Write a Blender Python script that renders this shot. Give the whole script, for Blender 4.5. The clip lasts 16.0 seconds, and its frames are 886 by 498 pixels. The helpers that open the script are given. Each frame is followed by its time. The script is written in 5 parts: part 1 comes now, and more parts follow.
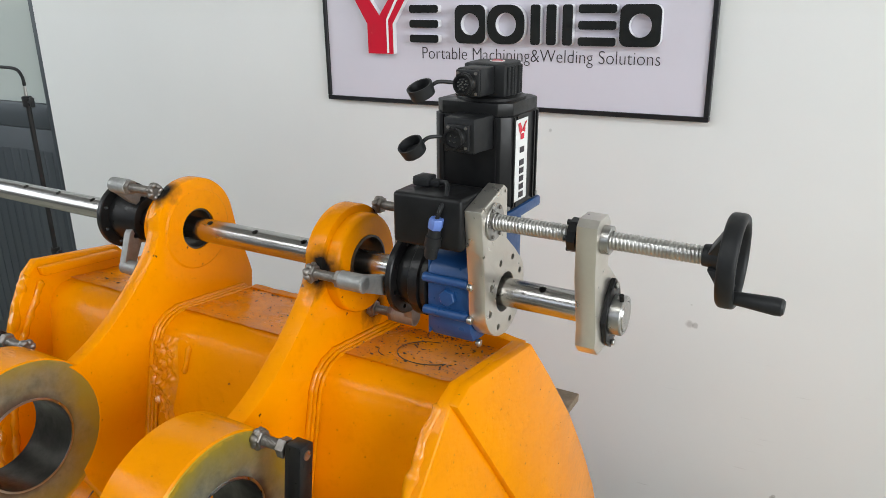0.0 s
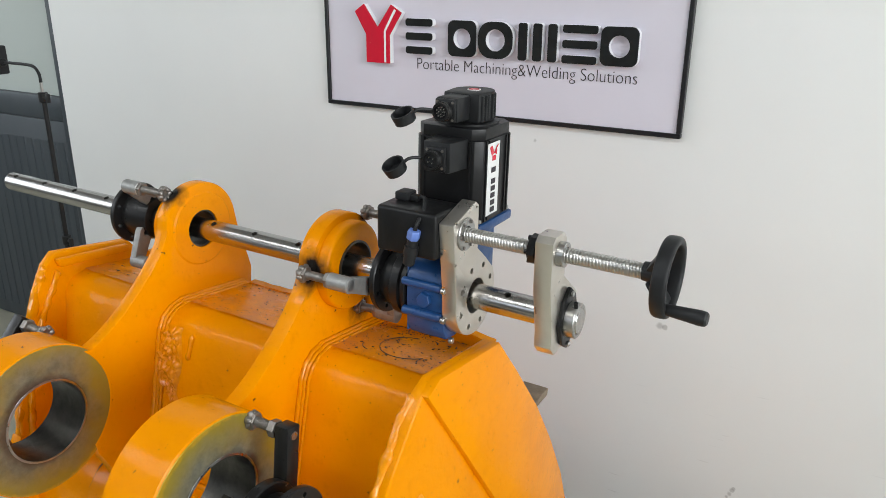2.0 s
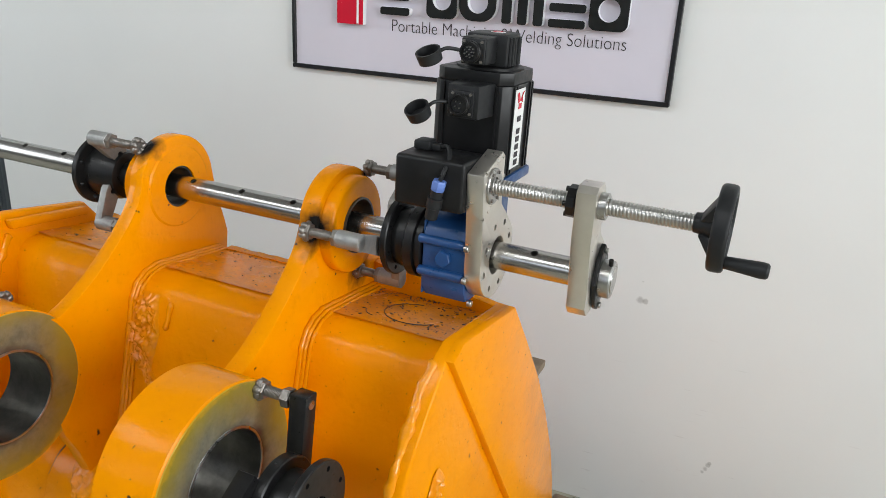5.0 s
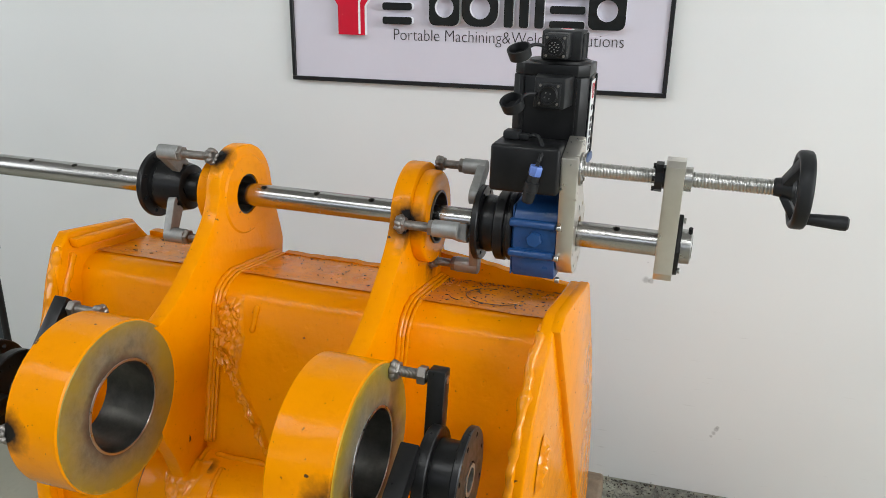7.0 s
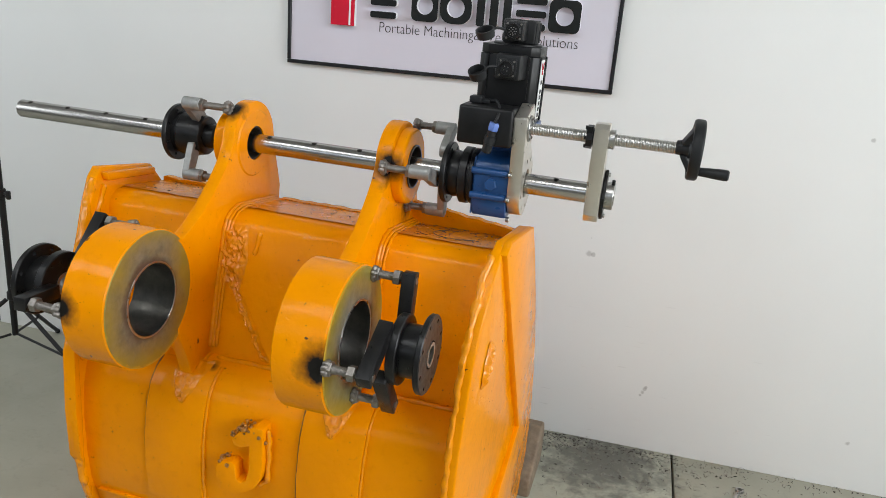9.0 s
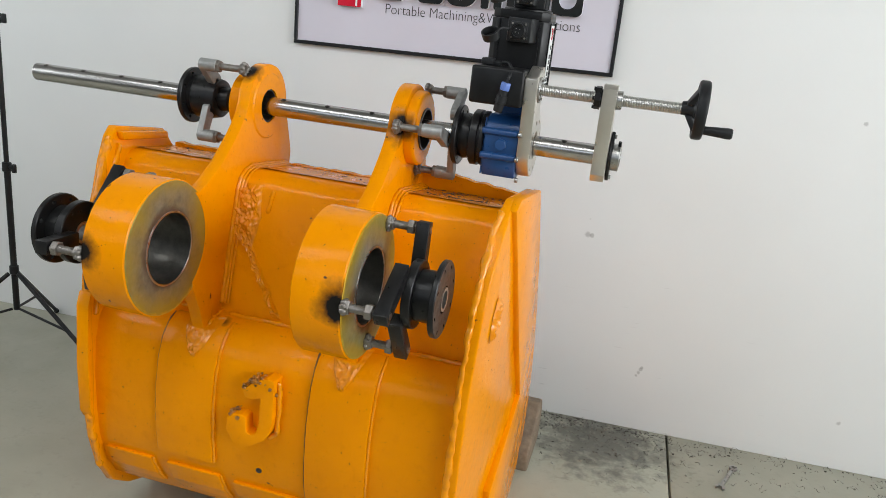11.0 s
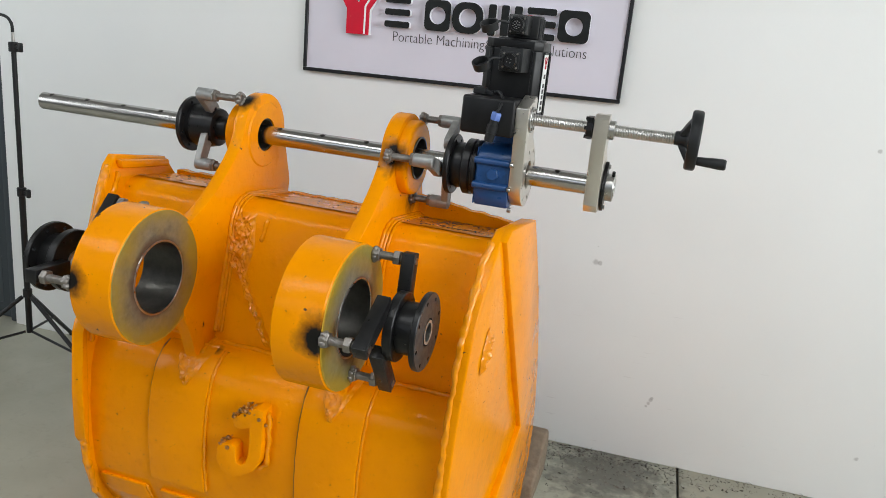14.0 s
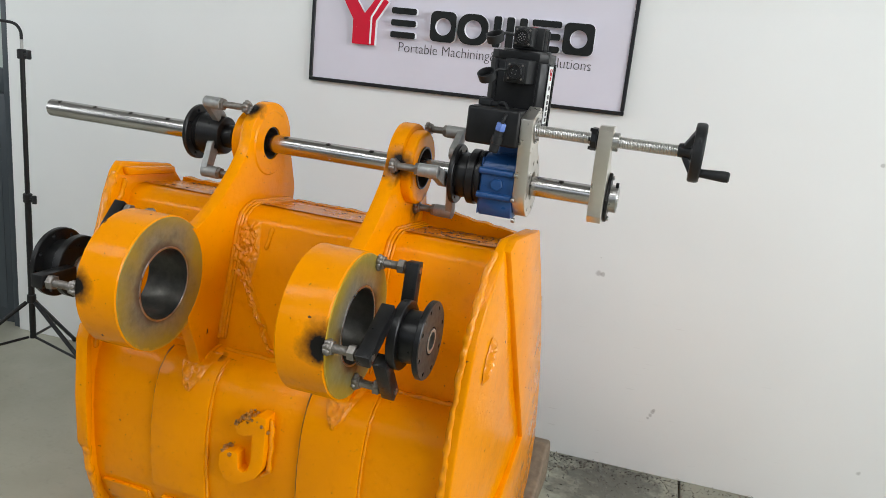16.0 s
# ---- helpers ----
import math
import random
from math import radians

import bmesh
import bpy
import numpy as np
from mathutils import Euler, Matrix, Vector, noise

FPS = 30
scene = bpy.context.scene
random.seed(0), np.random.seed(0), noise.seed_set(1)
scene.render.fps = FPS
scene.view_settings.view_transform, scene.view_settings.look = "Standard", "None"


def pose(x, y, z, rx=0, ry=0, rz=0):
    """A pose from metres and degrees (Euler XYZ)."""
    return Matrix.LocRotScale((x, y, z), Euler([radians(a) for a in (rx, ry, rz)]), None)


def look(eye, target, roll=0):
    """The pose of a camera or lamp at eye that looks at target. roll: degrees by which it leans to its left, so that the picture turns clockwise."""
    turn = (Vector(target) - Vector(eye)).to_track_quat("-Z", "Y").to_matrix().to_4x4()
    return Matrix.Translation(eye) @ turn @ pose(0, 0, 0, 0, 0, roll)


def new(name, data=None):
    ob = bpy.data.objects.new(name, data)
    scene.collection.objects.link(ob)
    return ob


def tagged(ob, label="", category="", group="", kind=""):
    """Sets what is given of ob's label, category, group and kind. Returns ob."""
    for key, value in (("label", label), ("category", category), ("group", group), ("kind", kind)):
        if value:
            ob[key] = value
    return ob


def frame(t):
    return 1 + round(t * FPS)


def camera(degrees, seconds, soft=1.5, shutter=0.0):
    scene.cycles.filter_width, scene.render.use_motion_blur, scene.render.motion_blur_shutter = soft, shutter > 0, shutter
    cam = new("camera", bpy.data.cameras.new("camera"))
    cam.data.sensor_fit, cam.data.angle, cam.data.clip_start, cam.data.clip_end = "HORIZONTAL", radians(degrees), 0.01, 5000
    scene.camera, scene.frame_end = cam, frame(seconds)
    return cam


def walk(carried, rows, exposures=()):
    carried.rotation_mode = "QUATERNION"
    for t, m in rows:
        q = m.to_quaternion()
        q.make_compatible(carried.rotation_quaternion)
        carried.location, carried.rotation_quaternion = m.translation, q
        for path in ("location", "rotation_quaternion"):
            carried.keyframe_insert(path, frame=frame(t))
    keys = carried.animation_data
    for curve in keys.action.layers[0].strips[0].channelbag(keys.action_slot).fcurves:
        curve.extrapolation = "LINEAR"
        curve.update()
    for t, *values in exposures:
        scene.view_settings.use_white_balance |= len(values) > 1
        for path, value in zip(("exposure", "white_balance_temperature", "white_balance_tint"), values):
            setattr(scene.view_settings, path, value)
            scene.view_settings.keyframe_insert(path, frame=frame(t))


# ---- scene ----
cam = camera(59.9, 16.0, soft=0.7)
METRES, EYE, TILT, LEAN, TURN = 1.776, 1.8162, -18.961, 0.945, 28.099
X0, Y0 = 1.6435, -2.2363
ROWS = [
    (0.0, 0.0, 0.0, 0.0, 0.0, 0.0, 0.0),
    (0.5, 0.003, -0.0257, 0.0287, 0.19, -1.12, -0.01),
    (1.0, 0.0099, -0.0453, 0.0413, 0.28, -1.51, -0.16),
    (1.5, 0.0151, -0.0649, 0.0365, 0.22, -1.22, -0.57),
    (2.0, 0.0255, -0.0892, 0.0192, 0.16, -0.74, -1.56),
    (2.5, 0.0582, -0.106, 0.0065, 0.1, -0.42, -2.83),
    (3.0, 0.0774, -0.1086, -0.0115, -0.24, -0.53, -3.83),
    (3.5, 0.0737, -0.093, -0.024, -1.08, -0.87, -4.16),
    (4.0, 0.022, -0.0662, -0.0263, -2.53, -1.15, -3.73),
    (6.5, -0.187, -0.0172, -0.0298, -10.2, -0.38, 1.25),
    (7.0, -0.2577, -0.0511, -0.0501, -11.72, -0.18, 2.15),
    (7.5, -0.3273, -0.1014, -0.0756, -13.05, -0.2, 2.28),
    (8.0, -0.3412, -0.16, -0.0947, -14.02, -0.07, 1.6),
    (8.5, -0.3185, -0.221, -0.1266, -14.34, 0.31, 0.46),
    (9.0, -0.3096, -0.2438, -0.1492, -14.36, 0.91, -0.61),
    (11.5, -0.3473, -0.2613, -0.2311, -15.31, 1.92, -1.46),
    (12.0, -0.3354, -0.2542, -0.2199, -15.16, 2.02, -1.65),
    (12.5, -0.3235, -0.2554, -0.2138, -14.71, 2.18, -1.73),
    (13.0, -0.3077, -0.2608, -0.2126, -14.06, 2.45, -1.72),
    (13.5, -0.2962, -0.2623, -0.2131, -13.45, 2.85, -1.76),
    (14.0, -0.2912, -0.2643, -0.2113, -13.1, 3.37, -1.85),
    (14.5, -0.2877, -0.2687, -0.211, -12.99, 3.81, -1.92),
    (15.0, -0.2864, -0.2721, -0.2115, -13.05, 4.12, -2.03),
    (15.5, -0.2897, -0.2701, -0.2127, -13.03, 4.22, -2.19),
    (16.0, -0.2944, -0.2683, -0.2131, -12.97, 4.14, -2.42),
]
walk(cam, [(t, pose(X0, Y0, EYE, TILT, LEAN, TURN) @ pose(METRES * x, METRES * y, METRES * z, 90 + pitch, roll, yaw)) for t, x, y, z, yaw, pitch, roll in ROWS])

# ---- world, sun and large lights ----
world = bpy.data.worlds.new("sky")
scene.world = world
world.use_nodes = True
_n = world.node_tree.nodes
_sky = _n.new("ShaderNodeTexSky")
_sky.sky_type = "NISHITA"
_sky.sun_disc = False
_sky.sun_elevation, _sky.sun_rotation = radians(40), radians(60)
_n["Background"].inputs["Strength"].default_value = 0.12
world.node_tree.links.new(_sky.outputs[0], _n["Background"].inputs["Color"])


def area_light(name, eye, target, w, h, watts, colour):
    data = bpy.data.lights.new(name, "AREA")
    data.shape, data.size, data.size_y = "RECTANGLE", w, h
    data.energy, data.color = watts, colour
    ob = new(name, data)
    ob.matrix_world = look(eye, target)
    return ob


# daylight through an unseen east window, then added lamps with no visible source
area_light("window_light_east", (6.42, -3.6, 2.75), (0.0, -1.8, 1.0), 4.6, 2.3, 330, (0.95, 0.985, 1.0))
# faint fill added from behind the camera, with no known window
area_light("added_light_south", (-0.9, -6.72, 3.3), (-0.6, 0.0, 0.9), 6.2, 1.2, 30, (0.95, 0.985, 1.0))
# added to brighten the left part of the wall; no such window is known
area_light("added_light_west", (-4.52, -2.9, 2.8), (0.0, -0.6, 1.4), 3.4, 2.0, 74, (0.95, 0.985, 1.0))
# overhead light implied by the highlights; its long fixture is added and unseen
area_light("added_overhead_light", (-0.3, -3.5, 4.118), (-0.3, -3.3, 0.0), 5.0, 0.9, 121, (0.95, 0.985, 1.0))

FLOOR = 0.02
# the bucket and its bar lean and are turned a little against the wall
TILTED = Matrix.Translation((1.18, -1.1, 0)) @ pose(0, 0, 0, 0, 0, -1.35) @ Matrix.Translation((0.6 - 1.18, 1.1, 1.0)) @ pose(0, 0, 0, 0, 0.9, 0) @ Matrix.Translation((-0.6, 0, -1.0))


# ---- materials ----
class Mat:
    """A small builder for node materials in object space."""

    def __init__(self, name, rough=0.5, metal=0.0):
        self.m = bpy.data.materials.new(name)
        self.m.use_nodes = True
        self.t = self.m.node_tree
        self.b = self.t.nodes["Principled BSDF"]
        self.b.inputs["Roughness"].default_value = rough
        self.b.inputs["Metallic"].default_value = metal
        self.co = self.t.nodes.new("ShaderNodeTexCoord").outputs["Object"]

    def link(self, a, b):
        self.t.links.new(a, b)

    def noise(self, scale, detail=4.0, rough=0.55, stretch=None):
        n = self.t.nodes.new("ShaderNodeTexNoise")
        n.inputs["Scale"].default_value = scale
        n.inputs["Detail"].default_value = detail
        n.inputs["Roughness"].default_value = rough
        co = self.co
        if stretch:
            mp = self.t.nodes.new("ShaderNodeMapping")
            mp.inputs["Scale"].default_value = stretch
            self.link(co, mp.inputs["Vector"])
            co = mp.outputs[0]
        self.link(co, n.inputs["Vector"])
        return n.outputs["Fac"]

    def ramp(self, fac, lo, hi, a=0.0, b=1.0):
        r = self.t.nodes.new("ShaderNodeMapRange")
        for key, value in (("From Min", lo), ("From Max", hi), ("To Min", a), ("To Max", b)):
            r.inputs[key].default_value = value
        self.link(fac, r.inputs["Value"])
        return r.outputs[0]

    def math(self, op, a, b):
        n = self.t.nodes.new("ShaderNodeMath")
        n.operation = op
        for i, v in enumerate((a, b)):
            if isinstance(v, (int, float)):
                n.inputs[i].default_value = v
            else:
                self.link(v, n.inputs[i])
        return n.outputs[0]

    def mix(self, fac, a, b):
        n = self.t.nodes.new("ShaderNodeMix")
        n.data_type = "RGBA"
        if isinstance(fac, (int, float)):
            n.inputs[0].default_value = fac
        else:
            self.link(fac, n.inputs[0])
        for i, v in ((6, a), (7, b)):
            if isinstance(v, tuple):
                n.inputs[i].default_value = (*v, 1)
            else:
                self.link(v, n.inputs[i])
        return n.outputs[2]

    def near(self, point, radius, soft):
        """1 at a point, falling to 0 at radius, with a ragged edge."""
        d = self.t.nodes.new("ShaderNodeVectorMath")
        d.operation = "DISTANCE"
        self.link(self.co, d.inputs[0])
        d.inputs[1].default_value = point
        wob = self.math("ADD", d.outputs["Value"], self.ramp(self.noise(22, 5, 0.6), 0.3, 0.7, -soft, soft))
        return self.ramp(wob, radius * 0.38, radius, 1.0, 0.0)

    def around(self, yc, zc):
        """The distance from an axis that runs along x."""
        d = self.t.nodes.new("ShaderNodeVectorMath")
        d.operation = "MULTIPLY_ADD"
        self.link(self.co, d.inputs[0])
        d.inputs[1].default_value = (0, 1, 1)
        d.inputs[2].default_value = (0, -yc, -zc)
        le = self.t.nodes.new("ShaderNodeVectorMath")
        le.operation = "LENGTH"
        self.link(d.outputs[0], le.inputs[0])
        return le.outputs["Value"]

    def colour(self, v):
        if isinstance(v, tuple):
            self.b.inputs["Base Color"].default_value = (*v, 1)
        else:
            self.link(v, self.b.inputs["Base Color"])

    def rough(self, v):
        self.link(v, self.b.inputs["Roughness"])

    def bump(self, height, strength=0.3, distance=0.001):
        n = self.t.nodes.new("ShaderNodeBump")
        n.inputs["Strength"].default_value = strength
        n.inputs["Distance"].default_value = distance
        self.link(height, n.inputs["Height"])
        self.link(n.outputs[0], self.b.inputs["Normal"])


def simple(name, c1, c2, scale=12, rough=(0.4, 0.6), metal=0.0, bump=(200, 0.15, 0.0005), stretch=None):
    s = Mat(name, metal=metal)
    fac = s.noise(scale, 5, 0.6, stretch)
    s.colour(s.mix(s.ramp(fac, 0.3, 0.7), c1, c2))
    s.rough(s.ramp(s.noise(scale * 2.3, 4, 0.6, stretch), 0.3, 0.7, rough[0], rough[1]))
    if bump:
        s.bump(s.noise(bump[0], 3, 0.5, stretch), bump[1], bump[2])
    return s.m


BAR_Y, BAR_Z = -1.103, 1.322
RING_Y, RING_Z = -1.5535, 1.0365
ARM_Y, ARM_Z = -1.580, 1.054


def yellow_paint(name, scorch_gaps=(), dirt=0.0):
    s = Mat(name)
    big = s.noise(4, 4)
    c = s.mix(s.ramp(big, 0.3, 0.7), (0.80, 0.262, 0.0), (0.88, 0.300, 0.0))
    mid = s.ramp(s.noise(30, 6, 0.7), 0.55, 0.75)
    c = s.mix(s.math("MULTIPLY", mid, 0.36), c, (0.62, 0.170, 0.0))
    streak = s.ramp(s.noise(9, 6, 0.7, (5, 5, 0.7)), 0.58, 0.74)
    c = s.mix(s.math("MULTIPLY", streak, 0.10), c, (0.58, 0.165, 0.002))
    # brown tint: real dirt plus the pinkish sheen of the reflected wall, as colour
    if dirt:
        d = s.ramp(s.noise(15, 6, 0.7), 0.40, 0.66)
        c = s.mix(s.math("MULTIPLY", d, dirt), c, (0.50, 0.20, 0.085))
        g = s.ramp(s.noise(120, 4, 0.7), 0.60, 0.68)
        c = s.mix(s.math("MULTIPLY", g, 0.85), c, (0.085, 0.045, 0.025))
    for scale, lo in ((60, 0.752), (170, 0.742)):
        c = s.mix(s.ramp(s.noise(scale, 2, 0.5), lo, lo + 0.012), c, (0.075, 0.038, 0.018))
    for p, r in scorch_gaps:
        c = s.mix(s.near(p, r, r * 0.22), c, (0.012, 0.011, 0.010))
    s.colour(c)
    s.rough(s.ramp(s.noise(12, 5, 0.65), 0.3, 0.7, 0.08 + dirt * 0.16, 0.24 + dirt * 0.16))
    s.b.inputs["Specular IOR Level"].default_value = 0.12
    h = s.math("ADD", s.noise(11, 4), s.math("MULTIPLY", s.noise(70, 3), 0.14))
    h = s.math("ADD", h, s.math("MULTIPLY", s.noise(240, 3, 0.7), 0.045))
    dent = s.ramp(s.noise(34, 2, 0.5), 0.66, 0.72)
    h = s.math("SUBTRACT", h, s.math("MULTIPLY", dent, 0.10))
    s.bump(h, 0.85, 0.0048)
    return s.m


# weld scorch; the last three spots paint the dark of gaps at the strip tops
SCORCH_GAPS = (((0.888, -1.722, 1.050), 0.056), ((0.306, -1.716, 1.048), 0.050), ((0.385, -1.165, 1.423), 0.045),
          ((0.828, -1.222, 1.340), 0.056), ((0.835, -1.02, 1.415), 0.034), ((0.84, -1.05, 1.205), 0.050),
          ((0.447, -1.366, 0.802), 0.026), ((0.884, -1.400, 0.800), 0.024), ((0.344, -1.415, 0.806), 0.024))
YELLOW = yellow_paint("yellow_paint", SCORCH_GAPS)
YELLOW_WORN_SHEEN = yellow_paint("yellow_paint_worn_sheen", dirt=0.45)
WELD = Mat("painted_weld")
WELD.colour(WELD.mix(WELD.ramp(WELD.noise(60, 4), 0.35, 0.7), (0.82, 0.285, 0.0), (0.74, 0.245, 0.0)))
WELD.rough(WELD.ramp(WELD.noise(90), 0.3, 0.7, 0.07, 0.20))
WELD.b.inputs["Specular IOR Level"].default_value = 0.46
WELD.bump(WELD.noise(110, 3), 0.3, 0.002)
WELD = WELD.m
SPATTER = simple("painted_weld_spatter", (0.62, 0.22, 0.004), (0.06, 0.04, 0.02), 90, (0.25, 0.5), 0.0, (150, 0.5, 0.002))
SEAM_SHADE = simple("dark_ochre_seam_shade", (0.20, 0.075, 0.008), (0.05, 0.028, 0.012), 30, (0.4, 0.6))
RUSTY = simple("rusty_steel", (0.17, 0.125, 0.085), (0.28, 0.215, 0.15), 30, (0.6, 0.85), 0.3, (90, 0.6, 0.002))
CHROME = Mat("polished_bar_steel", metal=1.0)
CHROME.colour(CHROME.mix(CHROME.ramp(CHROME.noise(9, 5, 0.6, (1, 6, 6)), 0.35, 0.7), (0.50, 0.49, 0.475), (0.40, 0.385, 0.37)))
CHROME.rough(CHROME.ramp(CHROME.noise(14, 4, 0.6, (1, 3, 3)), 0.3, 0.7, 0.20, 0.28))
CHROME = CHROME.m
THREAD = simple("bright_thread_steel", (0.60, 0.585, 0.56), (0.46, 0.45, 0.43), 25, (0.30, 0.42), 1.0, None)
STEEL = simple("machined_steel", (0.50, 0.49, 0.47), (0.38, 0.37, 0.36), 25, (0.24, 0.42), 1.0, (260, 0.2, 0.0004))
DULL_STEEL = simple("dull_stud_steel", (0.20, 0.18, 0.16), (0.30, 0.28, 0.26), 60, (0.38, 0.6), 0.9, (220, 0.4, 0.0006))
ALU = simple("milled_aluminium_plate", (0.72, 0.68, 0.62), (0.64, 0.60, 0.54), 18, (0.26, 0.38), 0.9, (320, 0.15, 0.0003))
CAST = simple("grey_cast_steel", (0.36, 0.36, 0.35), (0.27, 0.27, 0.26), 40, (0.42, 0.6), 0.6, (180, 0.5, 0.0008))
BLACK = simple("black_oxide_steel", (0.007, 0.007, 0.0075), (0.014, 0.0135, 0.0135), 30, (0.26, 0.42), 0.0, (240, 0.2, 0.0004))
MOTOR = simple("black_motor_paint", (0.006, 0.006, 0.0065), (0.012, 0.012, 0.0125), 25, (0.30, 0.46), 0.0, (300, 0.2, 0.0004))
PLASTIC = simple("black_moulded_plastic", (0.011, 0.0115, 0.0125), (0.018, 0.0185, 0.0195), 20, (0.38, 0.55), 0.0, (350, 0.25, 0.0004))
BLUE = simple("blue_gearbox_paint", (0.008, 0.050, 0.165), (0.013, 0.066, 0.205), 22, (0.26, 0.44), 0.0, (160, 0.4, 0.0008))
BLUE_PLASTIC = simple("blue_plastic", (0.10, 0.18, 0.50), (0.13, 0.22, 0.56), 22, (0.4, 0.5), 0.0, None)
WHITE_LABEL = simple("white_label", (0.78, 0.78, 0.77), (0.72, 0.72, 0.71), 15, (0.35, 0.45), 0.0, None)
RED = simple("red_acrylic", (0.62, 0.010, 0.035), (0.56, 0.010, 0.03), 10, (0.18, 0.28), 0.0, None)
LETTER_BLACK = simple("black_acrylic", (0.012, 0.013, 0.013), (0.020, 0.021, 0.021), 10, (0.16, 0.28), 0.0, None)
ACRYLIC_WHITE = simple("white_acrylic_edge", (0.85, 0.85, 0.87), (0.80, 0.80, 0.82), 10, (0.3, 0.4), 0.0, None)
INK = simple("dark_print", (0.035, 0.03, 0.035), (0.05, 0.045, 0.05), 20, (0.5, 0.6), 0.0, None)
LILAC = simple("pale_lilac_panel", (0.645, 0.615, 0.69), (0.615, 0.585, 0.655), 3, (0.38, 0.5), 0.0, (60, 0.05, 0.0005))
FRAME_BLACK = simple("black_frame", (0.014, 0.014, 0.016), (0.022, 0.022, 0.024), 10, (0.3, 0.45), 0.2, None)
DOOR_GREY = simple("dark_grey_steel_door", (0.040, 0.050, 0.060), (0.052, 0.063, 0.073), 4, (0.38, 0.5), 0.1, (90, 0.15, 0.0006), (1, 1, 0.15))
BLUE_RAG = simple("blue_rag", (0.02, 0.075, 0.12), (0.05, 0.15, 0.21), 60, (0.8, 0.95), 0.0, (120, 0.8, 0.003))
CHIP = simple("metal_swarf", (0.13, 0.12, 0.105), (0.40, 0.38, 0.35), 90, (0.38, 0.6), 0.8, None)
GRIT = simple("dark_grit", (0.030, 0.024, 0.018), (0.085, 0.070, 0.055), 60, (0.5, 0.8), 0.2, None)
# greys for unseen walls and ceiling, kept dark to hold back fill light
HALL = simple("grey_hall_wall", (0.26, 0.26, 0.25), (0.20, 0.20, 0.195), 1.5, (0.7, 0.9), 0.0, (40, 0.1, 0.001))
CEILING = simple("ceiling_paint", (0.34, 0.34, 0.33), (0.28, 0.28, 0.27), 2, (0.7, 0.9), 0.0, (40, 0.1, 0.001))

s = Mat("heat_tinted_ring_face", metal=0.35)
_r = s.around(RING_Y, RING_Z)
_w = s.math("ADD", _r, s.ramp(s.noise(9, 4), 0.25, 0.75, -0.038, 0.038))
_c = s.mix(s.ramp(s.noise(40, 6, 0.75), 0.3, 0.7), (0.130, 0.126, 0.092), (0.265, 0.255, 0.185))
_c = s.mix(s.math("MULTIPLY", s.ramp(_w, 0.088, 0.154), 0.85), _c, (0.38, 0.275, 0.018))
_c = s.mix(s.ramp(s.math("ADD", _r, s.ramp(s.noise(30), 0.3, 0.7, -0.006, 0.006)), 0.087, 0.101, 0.75, 0.0), _c, (0.075, 0.042, 0.030))
_c = s.mix(s.ramp(s.noise(17, 3), 0.68, 0.76, 0, 0.65), _c, (0.11, 0.050, 0.035))
_c = s.mix(s.ramp(s.math("ADD", _r, s.ramp(s.noise(45), 0.3, 0.7, -0.005, 0.005)), 0.154, 0.160, 0.0, 0.45), _c, (0.78, 0.42, 0.002))
s.colour(_c)
s.rough(s.ramp(s.noise(35), 0.3, 0.7, 0.30, 0.5))
s.bump(s.noise(120, 4), 0.3, 0.0008)
RING_FACE = s.m

s = Mat("oily_dark_bore")
s.colour(s.mix(s.ramp(s.noise(22, 5, 0.7), 0.35, 0.65), (0.050, 0.047, 0.042), (0.090, 0.085, 0.074)))
s.b.inputs["Metallic"].default_value = 0.7
s.rough(s.ramp(s.noise(40), 0.3, 0.7, 0.28, 0.5))
s.bump(s.noise(130, 4), 0.4, 0.001)
BORE = s.m

s = Mat("white_plaster_wall")
_c = s.mix(s.ramp(s.noise(0.9, 5), 0.3, 0.7), (0.800, 0.806, 0.797), (0.755, 0.762, 0.757))
_c = s.mix(s.ramp(s.noise(16, 5, 0.7), 0.70, 0.80, 0, 0.28), _c, (0.46, 0.45, 0.42))
for _p, _rr in (((1.562, 0, 0.262), 0.012), ((1.570, 0, 0.277), 0.013), ((1.577, 0, 0.292), 0.012), ((1.581, 0, 0.301), 0.009), ((1.283, 0, 0.824), 0.018), ((1.300, 0, 0.822), 0.014), ((1.285, 0, 0.889), 0.012), ((2.352, 0, 0.22), 0.016), ((0.819, 0, 1.388), 0.012), ((2.185, 0, 1.376), 0.012)):
    _c = s.mix(s.math("MULTIPLY", s.near(_p, _rr * 0.7, 0.006), 0.45), _c, (0.22, 0.21, 0.20))
_scuff = s.ramp(s.noise(1.0, 3, 0.6, (7, 1, 85)), 0.66, 0.72)
_c = s.mix(s.math("MULTIPLY", s.math("MULTIPLY", _scuff, s.near((1.55, 0, 0.10), 0.7, 0.15)), 0.25), _c, (0.33, 0.32, 0.30))
s.colour(_c)
s.rough(s.ramp(s.noise(4), 0.3, 0.7, 0.55, 0.75))
s.bump(s.math("ADD", s.noise(2.2, 4), s.math("MULTIPLY", s.noise(70, 3), 0.05)), 0.25, 0.012)
WALL = s.m

s = Mat("sealed_concrete_floor")
_c = s.mix(s.ramp(s.noise(1.6, 6, 0.6), 0.3, 0.7), (0.320, 0.316, 0.248), (0.415, 0.408, 0.325))
_c = s.mix(s.ramp(s.noise(26, 5, 0.7), 0.55, 0.75, 0, 0.35), _c, (0.22, 0.22, 0.18))
_c = s.mix(s.ramp(s.noise(6, 5, 0.7), 0.60, 0.75, 0, 0.35), _c, (0.42, 0.41, 0.36))
_oil = s.near((1.47, -0.17, FLOOR), 0.32, 0.12)
